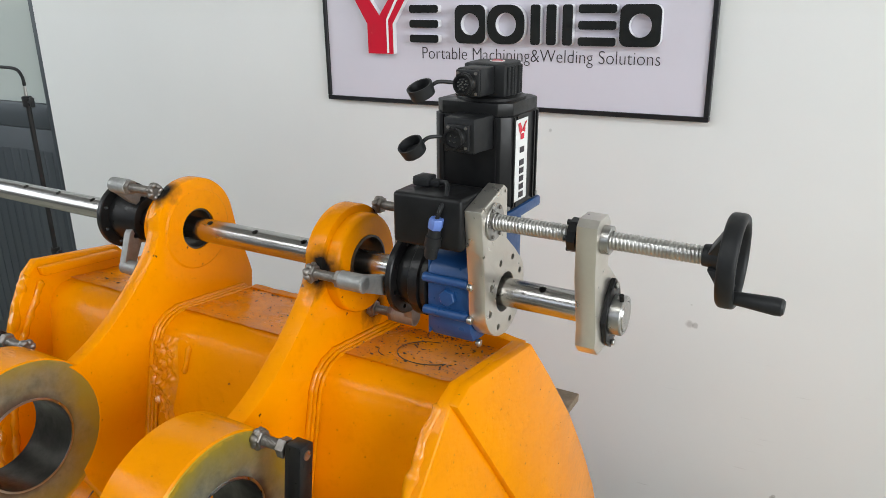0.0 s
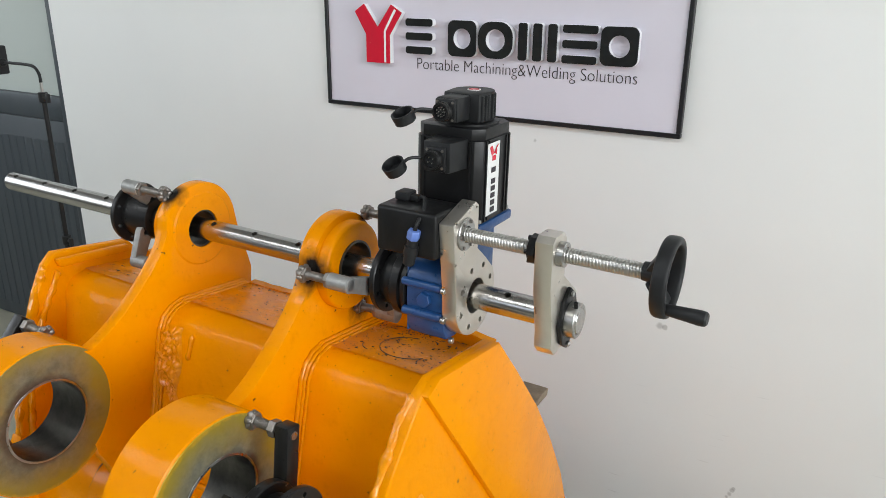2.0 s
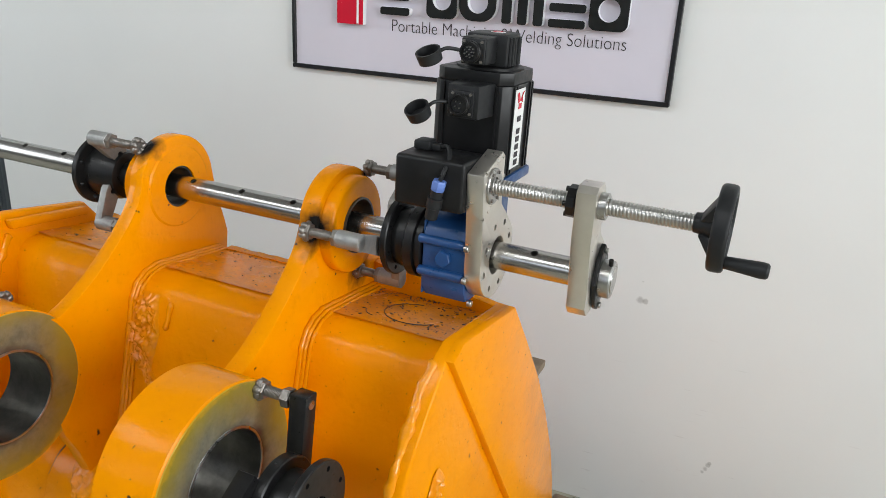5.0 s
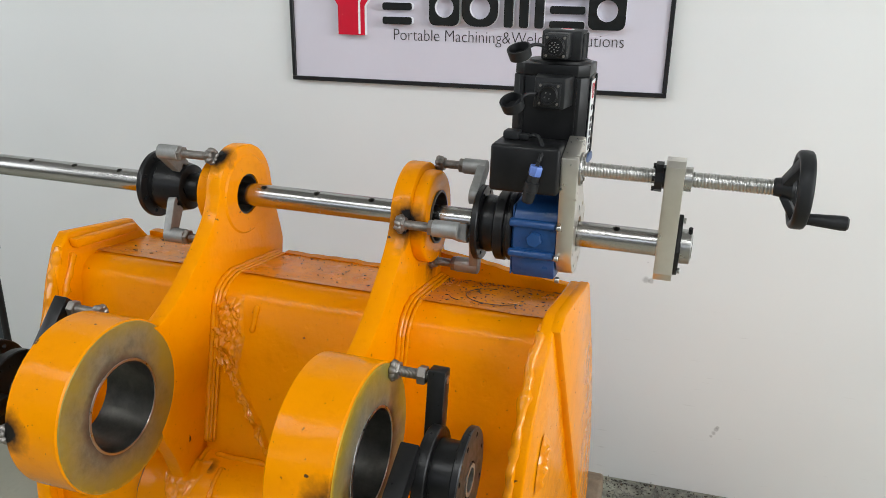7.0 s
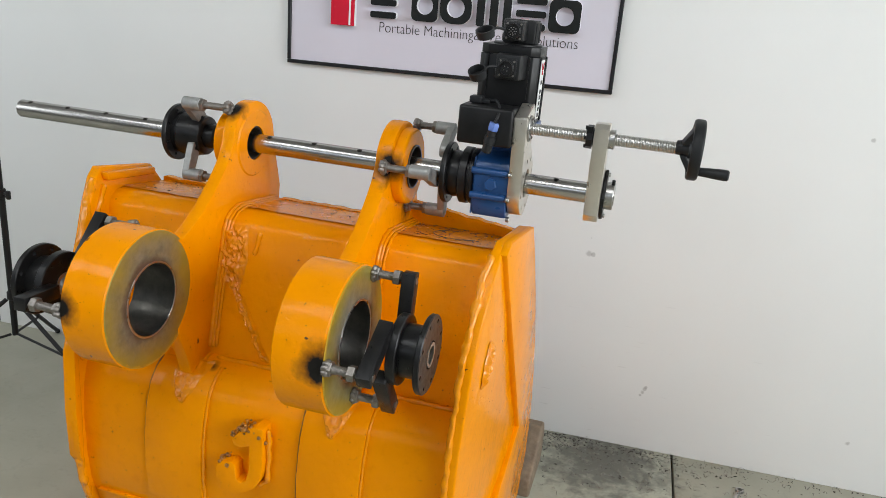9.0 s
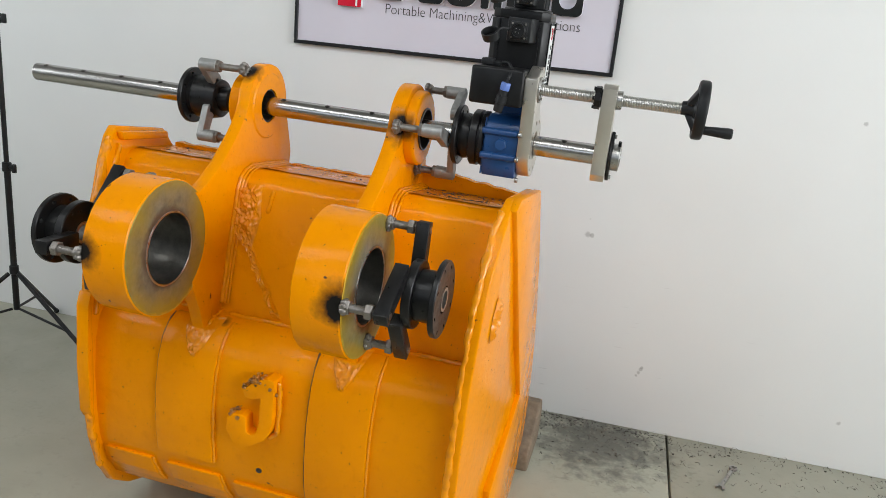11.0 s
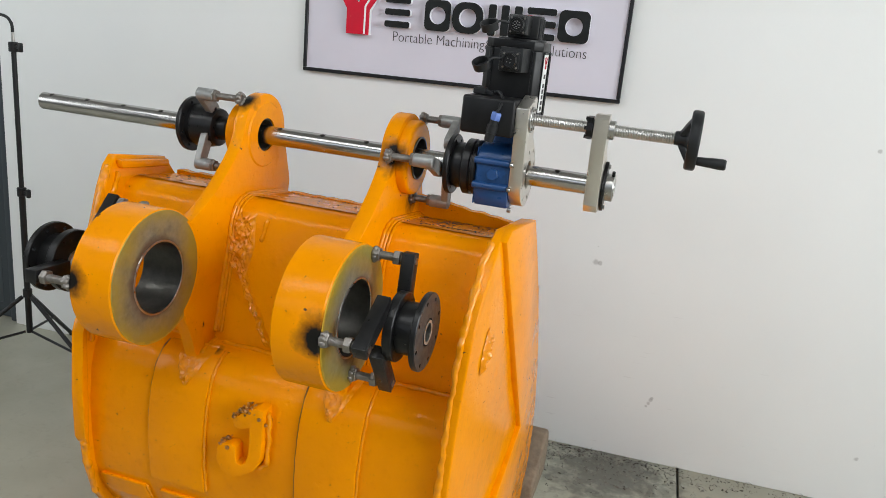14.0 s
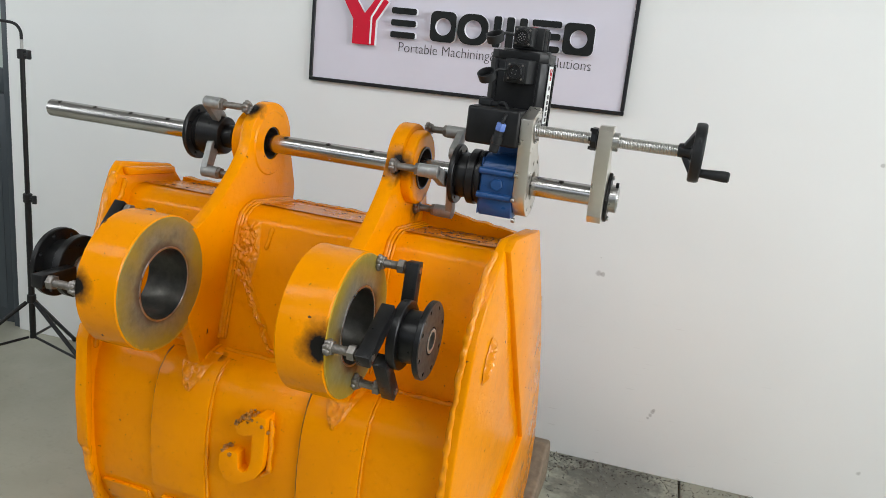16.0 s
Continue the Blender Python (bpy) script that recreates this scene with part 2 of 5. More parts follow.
_c = s.mix(s.math("MULTIPLY", _oil, 0.68), _c, (0.035, 0.034, 0.032))
s.colour(_c)
s.rough(s.ramp(s.noise(5, 5), 0.3, 0.7, 0.34, 0.62))
s.bump(s.noise(60, 4), 0.25, 0.0015)
CONCRETE = s.m

s = Mat("pale_window_glass", rough=0.12)
s.colour(s.mix(s.noise(1.5), (0.42, 0.47, 0.45), (0.50, 0.54, 0.52)))
s.b.inputs["Specular IOR Level"].default_value = 0.8
FROSTED = s.m


for _m in (LETTER_BLACK, MOTOR, PLASTIC, BLACK, FRAME_BLACK, INK):
    _m.node_tree.nodes["Principled BSDF"].inputs["Specular IOR Level"].default_value = 0.28


# ---- mesh helpers ----
def thing(name, base, label, category, group="", m=TILTED):
    """An Empty at the base of a thing; its parts are modelled in the frame of m."""
    ob = new(name)
    ob.empty_display_size = 0.05
    ob.matrix_world = m @ Matrix.Translation(base)
    ob["base"] = tuple(base)
    return tagged(ob, label, category, group)


def mesh_of(name, bm, material, smooth=35):
    bmesh.ops.recalc_face_normals(bm, faces=bm.faces[:])
    me = bpy.data.meshes.new(name)
    bm.to_mesh(me)
    bm.free()
    me.materials.append(material)
    me.polygons.foreach_set("use_smooth", [True] * len(me.polygons))
    me.set_sharp_from_angle(angle=radians(smooth))
    return me


def part(name, bm, material, parent, label="", smooth=35, kind=""):
    me = bm if isinstance(bm, bpy.types.Mesh) else mesh_of(name, bm, material, smooth)
    ob = new(name, me)
    ob.parent = parent
    if "base" in parent.keys():
        ob.matrix_parent_inverse = Matrix.Translation(parent["base"]).inverted()
    return tagged(ob, label, kind=kind)


def cut(name, bm, cutter, material, smooth=35):
    """A mesh with the shapes of cutter taken out of it."""
    a = bpy.data.objects.new("a", mesh_of(name, bm, material, smooth))
    b = bpy.data.objects.new("b", mesh_of("cutter", cutter, material))
    scene.collection.objects.link(a), scene.collection.objects.link(b)
    mod = a.modifiers.new("cut", "BOOLEAN")
    mod.operation, mod.object, mod.solver = "DIFFERENCE", b, "EXACT"
    dg = bpy.context.evaluated_depsgraph_get()
    dg.update()
    me = bpy.data.meshes.new_from_object(a.evaluated_get(dg))
    me.name = name
    for o in (a, b):
        old = o.data
        bpy.data.objects.remove(o)
        bpy.data.meshes.remove(old)
    me.polygons.foreach_set("use_smooth", [True] * len(me.polygons))
    me.set_sharp_from_angle(angle=radians(smooth))
    return me


def box(bm, lo, hi, bevel=0.0, seg=2, m=None):
    lo, hi = Vector(lo), Vector(hi)
    c, d = (lo + hi) / 2, hi - lo
    res = bmesh.ops.create_cube(bm, size=1.0, matrix=(m or Matrix()) @ Matrix.LocRotScale(c, None, d))
    if bevel:
        es = list({e for v in res["verts"] for e in v.link_edges})
        bmesh.ops.bevel(bm, geom=es, offset=bevel, segments=seg, affect="EDGES", profile=0.5)
    return bm


def frame_of(a, b):
    z = (Vector(b) - Vector(a)).normalized()
    x = z.orthogonal().normalized()
    return Matrix((x, z.cross(x), z)).transposed()


def lathe(bm, profile, origin, axis=(1, 0, 0), seg=40, hollow=False):
    """Turns (along, radius) pairs about an axis through origin; caps both ends, or closes on itself when hollow."""
    axis = Vector(axis).normalized()
    u = axis.orthogonal().normalized()
    w = axis.cross(u)
    rings = []
    for a, r in profile:
        rings.append([bm.verts.new(Vector(origin) + axis * a + (u * math.cos(k * math.tau / seg) + w * math.sin(k * math.tau / seg)) * r) for k in range(seg)])
    pairs = list(zip(rings, rings[1:])) + ([(rings[-1], rings[0])] if hollow else [])
    for p, q in pairs:
        for k in range(seg):
            bm.faces.new((p[k], p[(k + 1) % seg], q[(k + 1) % seg], q[k]))
    if not hollow:
        bm.faces.new(rings[0])
        bm.faces.new(rings[-1])
    return bm


def rod(bm, a, b, r, seg=20, edge=0.0):
    n = (Vector(b) - Vector(a)).length
    e = edge
    prof = [(0, r - e), (e, r), (n - e, r), (n, r - e)] if e else [(0, r), (n, r)]
    return lathe(bm, prof, a, Vector(b) - Vector(a), seg)


def tube(bm, pts, r, seg=10, wobble=0.0, freq=60.0, taper=False):
    """A tube along points; wobble makes it lumpy like a weld bead."""
    pts = [Vector(p) for p in pts]
    rings = []
    for i, p in enumerate(pts):
        d = (pts[min(i + 1, len(pts) - 1)] - pts[max(i - 1, 0)]).normalized()
        u = d.cross(Vector((0.31, 0.17, 0.93))).normalized()
        w = d.cross(u)
        ring = []
        for k in range(seg):
            o = u * math.cos(k * math.tau / seg) + w * math.sin(k * math.tau / seg)
            rr = r * (1 + wobble * noise.noise((p + o * r) * freq))
            if taper and i in (0, len(pts) - 1):
                rr *= 0.3
            ring.append(bm.verts.new(p + o * rr))
        rings.append(ring)
    for p, q in zip(rings, rings[1:]):
        for k in range(seg):
            bm.faces.new((p[k], p[(k + 1) % seg], q[(k + 1) % seg], q[k]))
    bm.faces.new(rings[0]), bm.faces.new(rings[-1])
    return bm


def between(pts, step=0.006):
    """Points at even steps along a polyline."""
    out = []
    pts = [Vector(p) for p in pts]
    for a, b in zip(pts, pts[1:]):
        n = max(1, int((b - a).length / step))
        out += [a.lerp(b, i / n) for i in range(n)]
    return out + [pts[-1]]


def curve_through(pts, n=8):
    """A smooth line through points."""
    pts = [Vector(p) for p in pts]
    out = []
    for i in range(len(pts) - 1):
        p0, p1, p2, p3 = pts[max(i - 1, 0)], pts[i], pts[i + 1], pts[min(i + 2, len(pts) - 1)]
        for k in range(n):
            t = k / n
            out.append(0.5 * (2 * p1 + (p2 - p0) * t + (2 * p0 - 5 * p1 + 4 * p2 - p3) * t * t + (3 * p1 - p0 - 3 * p2 + p3) * t ** 3))
    return out + [pts[-1]]


def plate(bm, outline, x0, x1, holes=(), bevel=0.0, seg=2, axis="x"):
    """A plate with an outline in y and z (axis x), or in x and z (axis y), and round holes (u, v, radius)."""
    def at(u, v, d):
        return (d, u, v) if axis == "x" else (u, d, v)
    edges = []
    loops = [list(outline)] + [[(u + r * math.cos(a * math.tau / 36), v + r * math.sin(a * math.tau / 36)) for a in range(36)] for u, v, r in holes]
    for lp in loops:
        vs = [bm.verts.new(at(u, v, x0)) for u, v in lp]
        edges += [bm.edges.new((vs[i], vs[(i + 1) % len(vs)])) for i in range(len(vs))]
    fill = bmesh.ops.triangle_fill(bm, use_beauty=True, use_dissolve=False, edges=edges, normal=(1, 0, 0) if axis == "x" else (0, 1, 0))
    faces = [g for g in fill["geom"] if isinstance(g, bmesh.types.BMFace)]
    ext = bmesh.ops.extrude_face_region(bm, geom=faces)
    vs = [g for g in ext["geom"] if isinstance(g, bmesh.types.BMVert)]
    bmesh.ops.translate(bm, verts=vs, vec=(x1 - x0, 0, 0) if axis == "x" else (0, x1 - x0, 0))
    if bevel:
        bmesh.ops.recalc_face_normals(bm, faces=bm.faces[:])
        es = [e for e in bm.edges if len(e.link_faces) == 2 and e.calc_face_angle(0) > 1.0]
        bmesh.ops.bevel(bm, geom=es, offset=bevel, segments=seg, affect="EDGES", profile=0.5, clamp_overlap=True)
    return bm


def arc(yc, zc, r, a0, a1, n=16):
    return [(yc + r * math.cos(radians(a0 + (a1 - a0) * i / n)), zc + r * math.sin(radians(a0 + (a1 - a0) * i / n))) for i in range(n + 1)]


def hexnut(bm, origin, axis, r, length, bore=None):
    if bore:
        return lathe(bm, [(0, r), (length, r), (length, bore), (0, bore)], origin, axis, 6, hollow=True)
    return lathe(bm, [(0, r * 0.9), (length * 0.12, r), (length * 0.88, r), (length, r * 0.9)], origin, axis, 6)


B = bmesh.new

# ---- the hall ----
X0W, X1W, Y0W, HIGH = -4.6, 6.5, -6.8, 4.3


def structure(name, bm, material, label, category):
    return tagged(new(name, mesh_of(name, bm, material)), label, category, kind="structure")


bm = B()
box(bm, (X0W, Y0W, FLOOR - 0.14), (1.722, 0.9, FLOOR), 0.003)
box(bm, (1.731, Y0W, FLOOR - 0.14), (X1W, 0.9, FLOOR), 0.003)
box(bm, (X0W, Y0W, FLOOR - 0.2), (X1W, 0.9, FLOOR - 0.145))
structure("floor", bm, CONCRETE, "grey sealed concrete floor with a joint and oil stain", "floor")
bm = B()
box(bm, (-1.565, 0.0, FLOOR), (X1W, 0.2, HIGH), 0.004)
structure("wall_north", bm, WALL, "white plastered wall behind the excavator bucket", "wall")
bm = B()
box(bm, (X0W - 0.2, 0.13, FLOOR), (-1.565, 0.2, HIGH))
box(bm, (X0W, 0.0, 2.6), (-1.567, 0.13, HIGH))
structure("wall_north_return", bm, WALL, "white wall behind the glazed door", "wall")

# unseen walls: their openings admit light, their dark grey limits the bounce
def wall_with_opening(name, along, at, lo, hi, o0, o1, sill, head, label):
    bm = B()
    spans = ((lo, o0, FLOOR, HIGH), (o1, hi, FLOOR, HIGH), (o0, o1, FLOOR, sill), (o0, o1, head, HIGH))
    for a, b, z0, z1 in spans:
        if along == "y":
            box(bm, (at, a, z0), (at + 0.2, b, z1))
        else:
            box(bm, (a, at - 0.2, z0), (b, at, z1))
    return structure(name, bm, HALL, label, "wall")


wall_with_opening("wall_east", "y", X1W, Y0W - 0.2, 0.2, -6.0, -1.2, 1.5, 4.0, "unseen grey wall with a wide opening, set to shape the light")
wall_with_opening("wall_west", "y", X0W - 0.2, Y0W, 0.13, -4.7, -1.1, 1.7, 3.9, "unseen grey wall with a wide opening, set to shape the light")
wall_with_opening("wall_south", "x", Y0W, X0W - 0.2, X1W, -4.0, 2.8, 2.6, 4.05, "unseen grey wall with a wide opening, set to shape the light")
bm = B()
box(bm, (X0W - 0.2, Y0W - 0.2, HIGH), (X1W + 0.2, 0.9, HIGH + 0.15))
structure("ceiling", bm, CEILING, "unseen grey ceiling added to close the hall", "ceiling")

# unseen fixture added to go with the overhead lamp
lamp = thing("added_ceiling_light", (-0.3, -3.5, HIGH), "unseen white lamp housing added under the grey ceiling", "ceiling light", m=Matrix())
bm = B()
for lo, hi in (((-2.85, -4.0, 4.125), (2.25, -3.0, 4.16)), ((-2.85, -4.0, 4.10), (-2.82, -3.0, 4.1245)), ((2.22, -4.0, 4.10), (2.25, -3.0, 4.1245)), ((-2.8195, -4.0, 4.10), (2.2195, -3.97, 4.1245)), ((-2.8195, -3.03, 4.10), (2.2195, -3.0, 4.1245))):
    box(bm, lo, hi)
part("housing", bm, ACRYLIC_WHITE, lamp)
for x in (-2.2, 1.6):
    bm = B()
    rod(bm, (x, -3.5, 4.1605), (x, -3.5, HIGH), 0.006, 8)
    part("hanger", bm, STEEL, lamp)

# glazed steel door beside the wall
door = thing("door_1", (-2.3, 0.05, FLOOR), "dark grey steel door with a tall pale glass pane", "door", m=Matrix())
door["kind"] = "structure"
bm = B()
box(bm, (-3.2, 0.045, FLOOR + 0.004), (-1.610, 0.095, 1.205), 0.003)
part("lower_panel", bm, DOOR_GREY, door, "dark grey ribbed steel panel")
bm = B()
for i in range(24):
    x = -3.16 + i * 0.0625
    box(bm, (x, 0.0428, 0.10), (x + 0.045, 0.0448, 1.10), 0.001, 1)
part("panel_rib", bm, DOOR_GREY, door)
bm = B()
box(bm, (-3.2, 0.035, 1.209), (-1.610, 0.097, 1.325), 0.004)
part("middle_rail", bm, DOOR_GREY, door, "dark grey horizontal rail")
bm = B()
box(bm, (-3.2, 0.060, 1.327), (-1.610, 0.068, 2.55))
part("glass_pane", bm, FROSTED, door, "pale greenish glass reflecting the hall")
bm = B()
box(bm, (-1.606, 0.010, FLOOR + 0.004), (-1.568, 0.10, 2.59), 0.003)
part("door_post", bm, DOOR_GREY, door, "narrow dark post at the wall")

# ---- wall sign ----
sign = thing("wall_sign", (0.64, 0.0, 1.445), "pale lilac sign board with black frame on the white wall", "sign", m=Matrix())
SX0, SX1, SZ0, SZ1 = 0.0, 1.285, 1.444, 1.985
bm = B()
box(bm, (SX0 + 0.012, -0.018, SZ0 + 0.012), (SX1 - 0.012, -0.001, SZ1 - 0.012))
panel = part("panel", bm, LILAC, sign, "pale lilac board")
for n, lo, hi in (("frame_rail", (SX0, -0.026, SZ0), (SX1, -0.002, SZ0 + 0.014)), ("frame_rail", (SX0, -0.026, SZ1 - 0.014), (SX1, -0.002, SZ1)),
                  ("frame_rail", (SX0, -0.026, SZ0 + 0.0145), (SX0 + 0.014, -0.002, SZ1 - 0.0145)), ("frame_rail", (SX1 - 0.014, -0.026, SZ0 + 0.0145), (SX1, -0.002, SZ1 - 0.0145))):
    bm = B()
    box(bm, lo, hi, 0.002, 1)
    part(n, bm, FRAME_BLACK, sign, "narrow black frame rail")


def raised(name, outline, material, parent, label, holes=()):
    """A raised shape with a white acrylic body and a coloured face."""
    bm = B()
    plate(bm, outline, -0.040, -0.0184, holes, axis="y")
    body = part(name, bm, ACRYLIC_WHITE, parent, label)
    bm = B()
    plate(bm, outline, -0.0445, -0.0404, holes, axis="y")
    part("face", bm, material, body, label)


def rounded(x0, z0, x1, z1, r, n=6, skew=0.0):
    pts = []
    for cx, cz, a in ((x1 - r, z1 - r, 0), (x0 + r, z1 - r, 90), (x0 + r, z0 + r, 180), (x1 - r, z0 + r, 270)):
        pts += [(cx + r * math.cos(radians(a + 90 * i / n)), cz + r * math.sin(radians(a + 90 * i / n))) for i in range(n + 1)]
    return pts


# forked red emblem
raised("emblem", [(0.145, 1.775), (0.182, 1.800), (0.237, 1.725), (0.292, 1.800), (0.334, 1.775), (0.285, 1.700), (0.285, 1.606), (0.190, 1.606), (0.190, 1.700)], RED, sign, "red forked emblem with white edges")
bm = B()
plate(bm, [(0.306, 1.786), (0.313, 1.781), (0.271, 1.712), (0.271, 1.609), (0.264, 1.609), (0.264, 1.714)], -0.0462, -0.0448, axis="y")
part("inline", bm, ACRYLIC_WHITE, sign, "thin white line on the emblem")
# plain black blocks in the place of the lettering
Z0L, Z1L = 1.644, 1.758
for a, b, slots in ((0.350, 0.452, 2), (0.512, 0.614, 1), (0.622, 0.742, 0), (0.752, 0.900, 3), (0.908, 1.018, 2), (1.028, 1.142, 1)):
    zc = (Z0L + Z1L) / 2
    if slots == 0:
        raised("block", rounded(a, Z0L, b, Z1L, 0.045), LETTER_BLACK, sign, "black raised ring-shaped block", [((a + b) / 2, zc, 0.034)])
    elif slots == 2:
        for z0, z1 in ((Z0L, Z0L + 0.024), (zc - 0.012, zc + 0.012), (Z1L - 0.024, Z1L)):
            raised("block", rounded(a, z0, b, z1, 0.008), LETTER_BLACK, sign, "black raised horizontal bar")
    elif slots == 3:
        w = (b - a) / 3
        for k in range(3):
            raised("block", rounded(a + k * w + 0.010, Z0L, a + (k + 1) * w - 0.010, Z1L, 0.008), LETTER_BLACK, sign, "black raised upright bar")
    else:
        raised("block", rounded(a, Z0L, b, Z1L, 0.022), LETTER_BLACK, sign, "black raised rounded block", [((a + b) / 2, zc, 0.032)])


def writing(body, size, m, material, parent, label, width=None, name="lettering", depth=0.0006):
    cu = bpy.data.curves.new("text", "FONT")
    cu.body, cu.size, cu.extrude = body, size, depth
    cu.offset = -0.0009
    ob = bpy.data.objects.new("text", cu)
    scene.collection.objects.link(ob)
    dg = bpy.context.evaluated_depsgraph_get()
    dg.update()
    me = bpy.data.meshes.new_from_object(ob.evaluated_get(dg))
    bpy.data.objects.remove(ob)
    xs = [v.co.x for v in me.vertices]
    fx = (width / (max(xs) - min(xs))) if width else 1.0
    me.transform(m @ Matrix.Diagonal((fx, 1, 1, 1)) @ Matrix.Translation((-min(xs), 0, 0)))
    me.name = name
    me.materials.clear()
    me.materials.append(material)
    return part(name, me, material, parent, label, kind="stuff")


writing("Portable Machining&Welding Solutions", 0.055, pose(0.381, -0.0190, 1.592, 90, 0, 0), INK, sign, "dark printed line of small lettering", 0.760)

# ---- excavator bucket ----
bucket = thing("excavator_bucket", (0.6, -1.0, FLOOR), "yellow painted excavator bucket standing on the concrete floor", "bucket")
def taper(bm):
    """The bucket is narrower at its back than at its mouth."""
    for v in bm.verts:
        y = -v.co.y
        pinch = max(0.0, y - 1.24) * 0.31 if v.co.x < 0.6 else max(0.0, y - 1.05) * 0.075
        v.co.x -= (v.co.x - 0.60) / 0.56 * pinch
    return bm


SH0, SH1 = 0.044, 1.128
outer = [(-0.975, 1.138), (-1.186, 1.166), (-1.213, 1.163), (-1.237, 1.150), (-1.252, 1.128), (-1.322, 0.800), (-1.345, 0.797), (-1.385, 0.778), (-1.412, 0.745), (-1.430, 0.690), (-1.438, 0.600), (-1.432, 0.500),
         (-1.415, 0.400), (-1.375, 0.300), (-1.310, 0.210), (-1.215, 0.130), (-1.090, 0.075), (-0.930, 0.045), (-0.560, 0.040)]
inner = [(-0.560, 0.062), (-0.930, 0.068), (-1.080, 0.098), (-1.200, 0.152), (-1.290, 0.227), (-1.352, 0.312), (-1.390, 0.405), (-1.405, 0.500), (-1.410, 0.600), (-1.404, 0.680), (-1.375, 0.740), (-1.300, 0.775), (-1.0, 0.88), (-0.955, 0.90)]
bm = B()
plate(bm, outer + inner, SH0, SH1)
taper(bm)
part("shell", bm, YELLOW, bucket, "curved yellow back shell", 28)
for a, b in ((SH0 + 0.001, 0.374), (0.427, 0.784), (0.831, SH1 - 0.001)):
    bm = B()
    # worn plate on the box section, slightly uneven; pinkish sheen is in its colour
    nx, ny = 24, 10
    grid = [[bm.verts.new((a + (b - a) * i / nx, -1.186 + 0.209 * j / ny, 1.1690 - 0.0270 * j / ny + 0.0022 * noise.noise(Vector((a + i * 0.05, j * 0.21, 0)) * 6))) for j in range(ny + 1)] for i in range(nx + 1)]
    for i in range(nx):
        for j in range(ny):
            bm.faces.new((grid[i][j], grid[i + 1][j], grid[i + 1][j + 1], grid[i][j + 1]))
    taper(bm)
    part("top_plate", bm, YELLOW_WORN_SHEEN, bucket, "worn dirty yellow top plate with pinkish sheen in its colour")


def lip(x0, x1, h0, h1):
    """A ragged upstanding edge at the back of the box section."""
    n = 40
    pts = []
    for i in range(n + 1):
        f = i / n
        pts.append((x0 + (x1 - x0) * f, 1.138 + h0 + (h1 - h0) * f + 0.004 * noise.noise(Vector((f * 9, x0 * 7, 0)))))
    bm = B()
    plate(bm, [(x0, 1.10)] + pts + [(x1, 1.10)], -0.984, -0.962, axis="y")
    part("back_lip", bm, YELLOW, bucket, "ragged flame-cut yellow edge")


lip(0.83, 1.128, 0.062, 0.026)
lip(0.43, 0.782, 0.008, 0.008)
lip(0.045, 0.372, 0.016, 0.014)

side = [(-1.035, 1.196), (-1.250, 1.210), (-1.286, 1.190), (-1.330, 1.130), (-1.365, 1.080), (-1.402, 1.020), (-1.425, 0.950), (-1.442, 0.860), (-1.458, 0.760), (-1.466, 0.640), (-1.462, 0.520),
        (-1.440, 0.400), (-1.392, 0.280), (-1.320, 0.180), (-1.215, 0.100), (-1.090, 0.050), (-0.930, 0.026), (-0.640, 0.026), (-0.545, 0.060), (-0.470, 0.200), (-0.470, 0.320), (-0.520, 0.460), (-0.585, 0.600), (-0.690, 0.770), (-0.800, 0.925), (-0.935, 1.085)]
bm = B()
plate(bm, side, 1.129, 1.157, bevel=0.0055, seg=3)
taper(bm)
right_side = part("side_plate", bm, YELLOW, bucket, "thick yellow side plate")
bm = B()
plate(bm, [(-1.0345, 1.1975), (-1.250, 1.2115), (-1.2875, 1.190), (-0.775, 0.470), (-1.130, 0.330), (-1.080, 0.060), (-0.640, 0.0255), (-0.5435, 0.060), (-0.4685, 0.20), (-0.4685, 0.320), (-0.5185, 0.460), (-0.5835, 0.600), (-0.6885, 0.770), (-0.7985, 0.925), (-0.9335, 1.085)], 1.149, 1.171, bevel=0.004)
taper(bm)
part("wear_plate", bm, YELLOW, right_side, "raised yellow cheek plate")
bm = B()
plate(bm, [(y, z + (0.004 if y > -1.1 else 0.020) * (z > 1.1)) for y, z in side], 0.011, 0.043, bevel=0.008, seg=3)
taper(bm)
left_side = part("side_plate", bm, YELLOW, bucket, "thick yellow side plate")
bm = B()
plate(bm, [(-1.045, 1.176), (-1.255, 1.196), (-1.262, 1.220), (-1.05, 1.198)], 0.0435, 0.066, bevel=0.006)
taper(bm)
part("top_bar", bm, YELLOW, left_side)

# weld beads and the heavy front edges of the side plates
def bead(pts, r, parent, wobble=0.5, freq=70, label="lumpy painted weld bead", mat=None):
    bm = B()
    tube(bm, between(pts, 0.005), r, 9, wobble, freq, True)
    if pts[0][0] < 0.2 or pts[0][0] > 1.0:
        taper(bm)
    return part("weld_bead", bm, mat or WELD, parent, label, 60)


fe = [(-1.286, 1.186), (-1.330, 1.128), (-1.365, 1.080), (-1.402, 1.020), (-1.425, 0.950), (-1.442, 0.860), (-1.458, 0.760), (-1.466, 0.640), (-1.462, 0.520), (-1.440, 0.400), (-1.392, 0.280)]
bead([(1.131, y + 0.004, z) for y, z in fe], 0.0095, bucket, 0.75, 46)
bead([(1.125, y + 0.040, z) for y, z in fe[:7]], 0.006, bucket, 0.5, 60)
bead([(0.030, y + 0.006, z + 0.02 * (z > 1.1)) for y, z in fe], 0.013, bucket, 0.6, 38)
bead([(0.050, y + 0.030, z) for y, z in fe[:7]], 0.010, bucket, 0.5, 60)
bm = B()
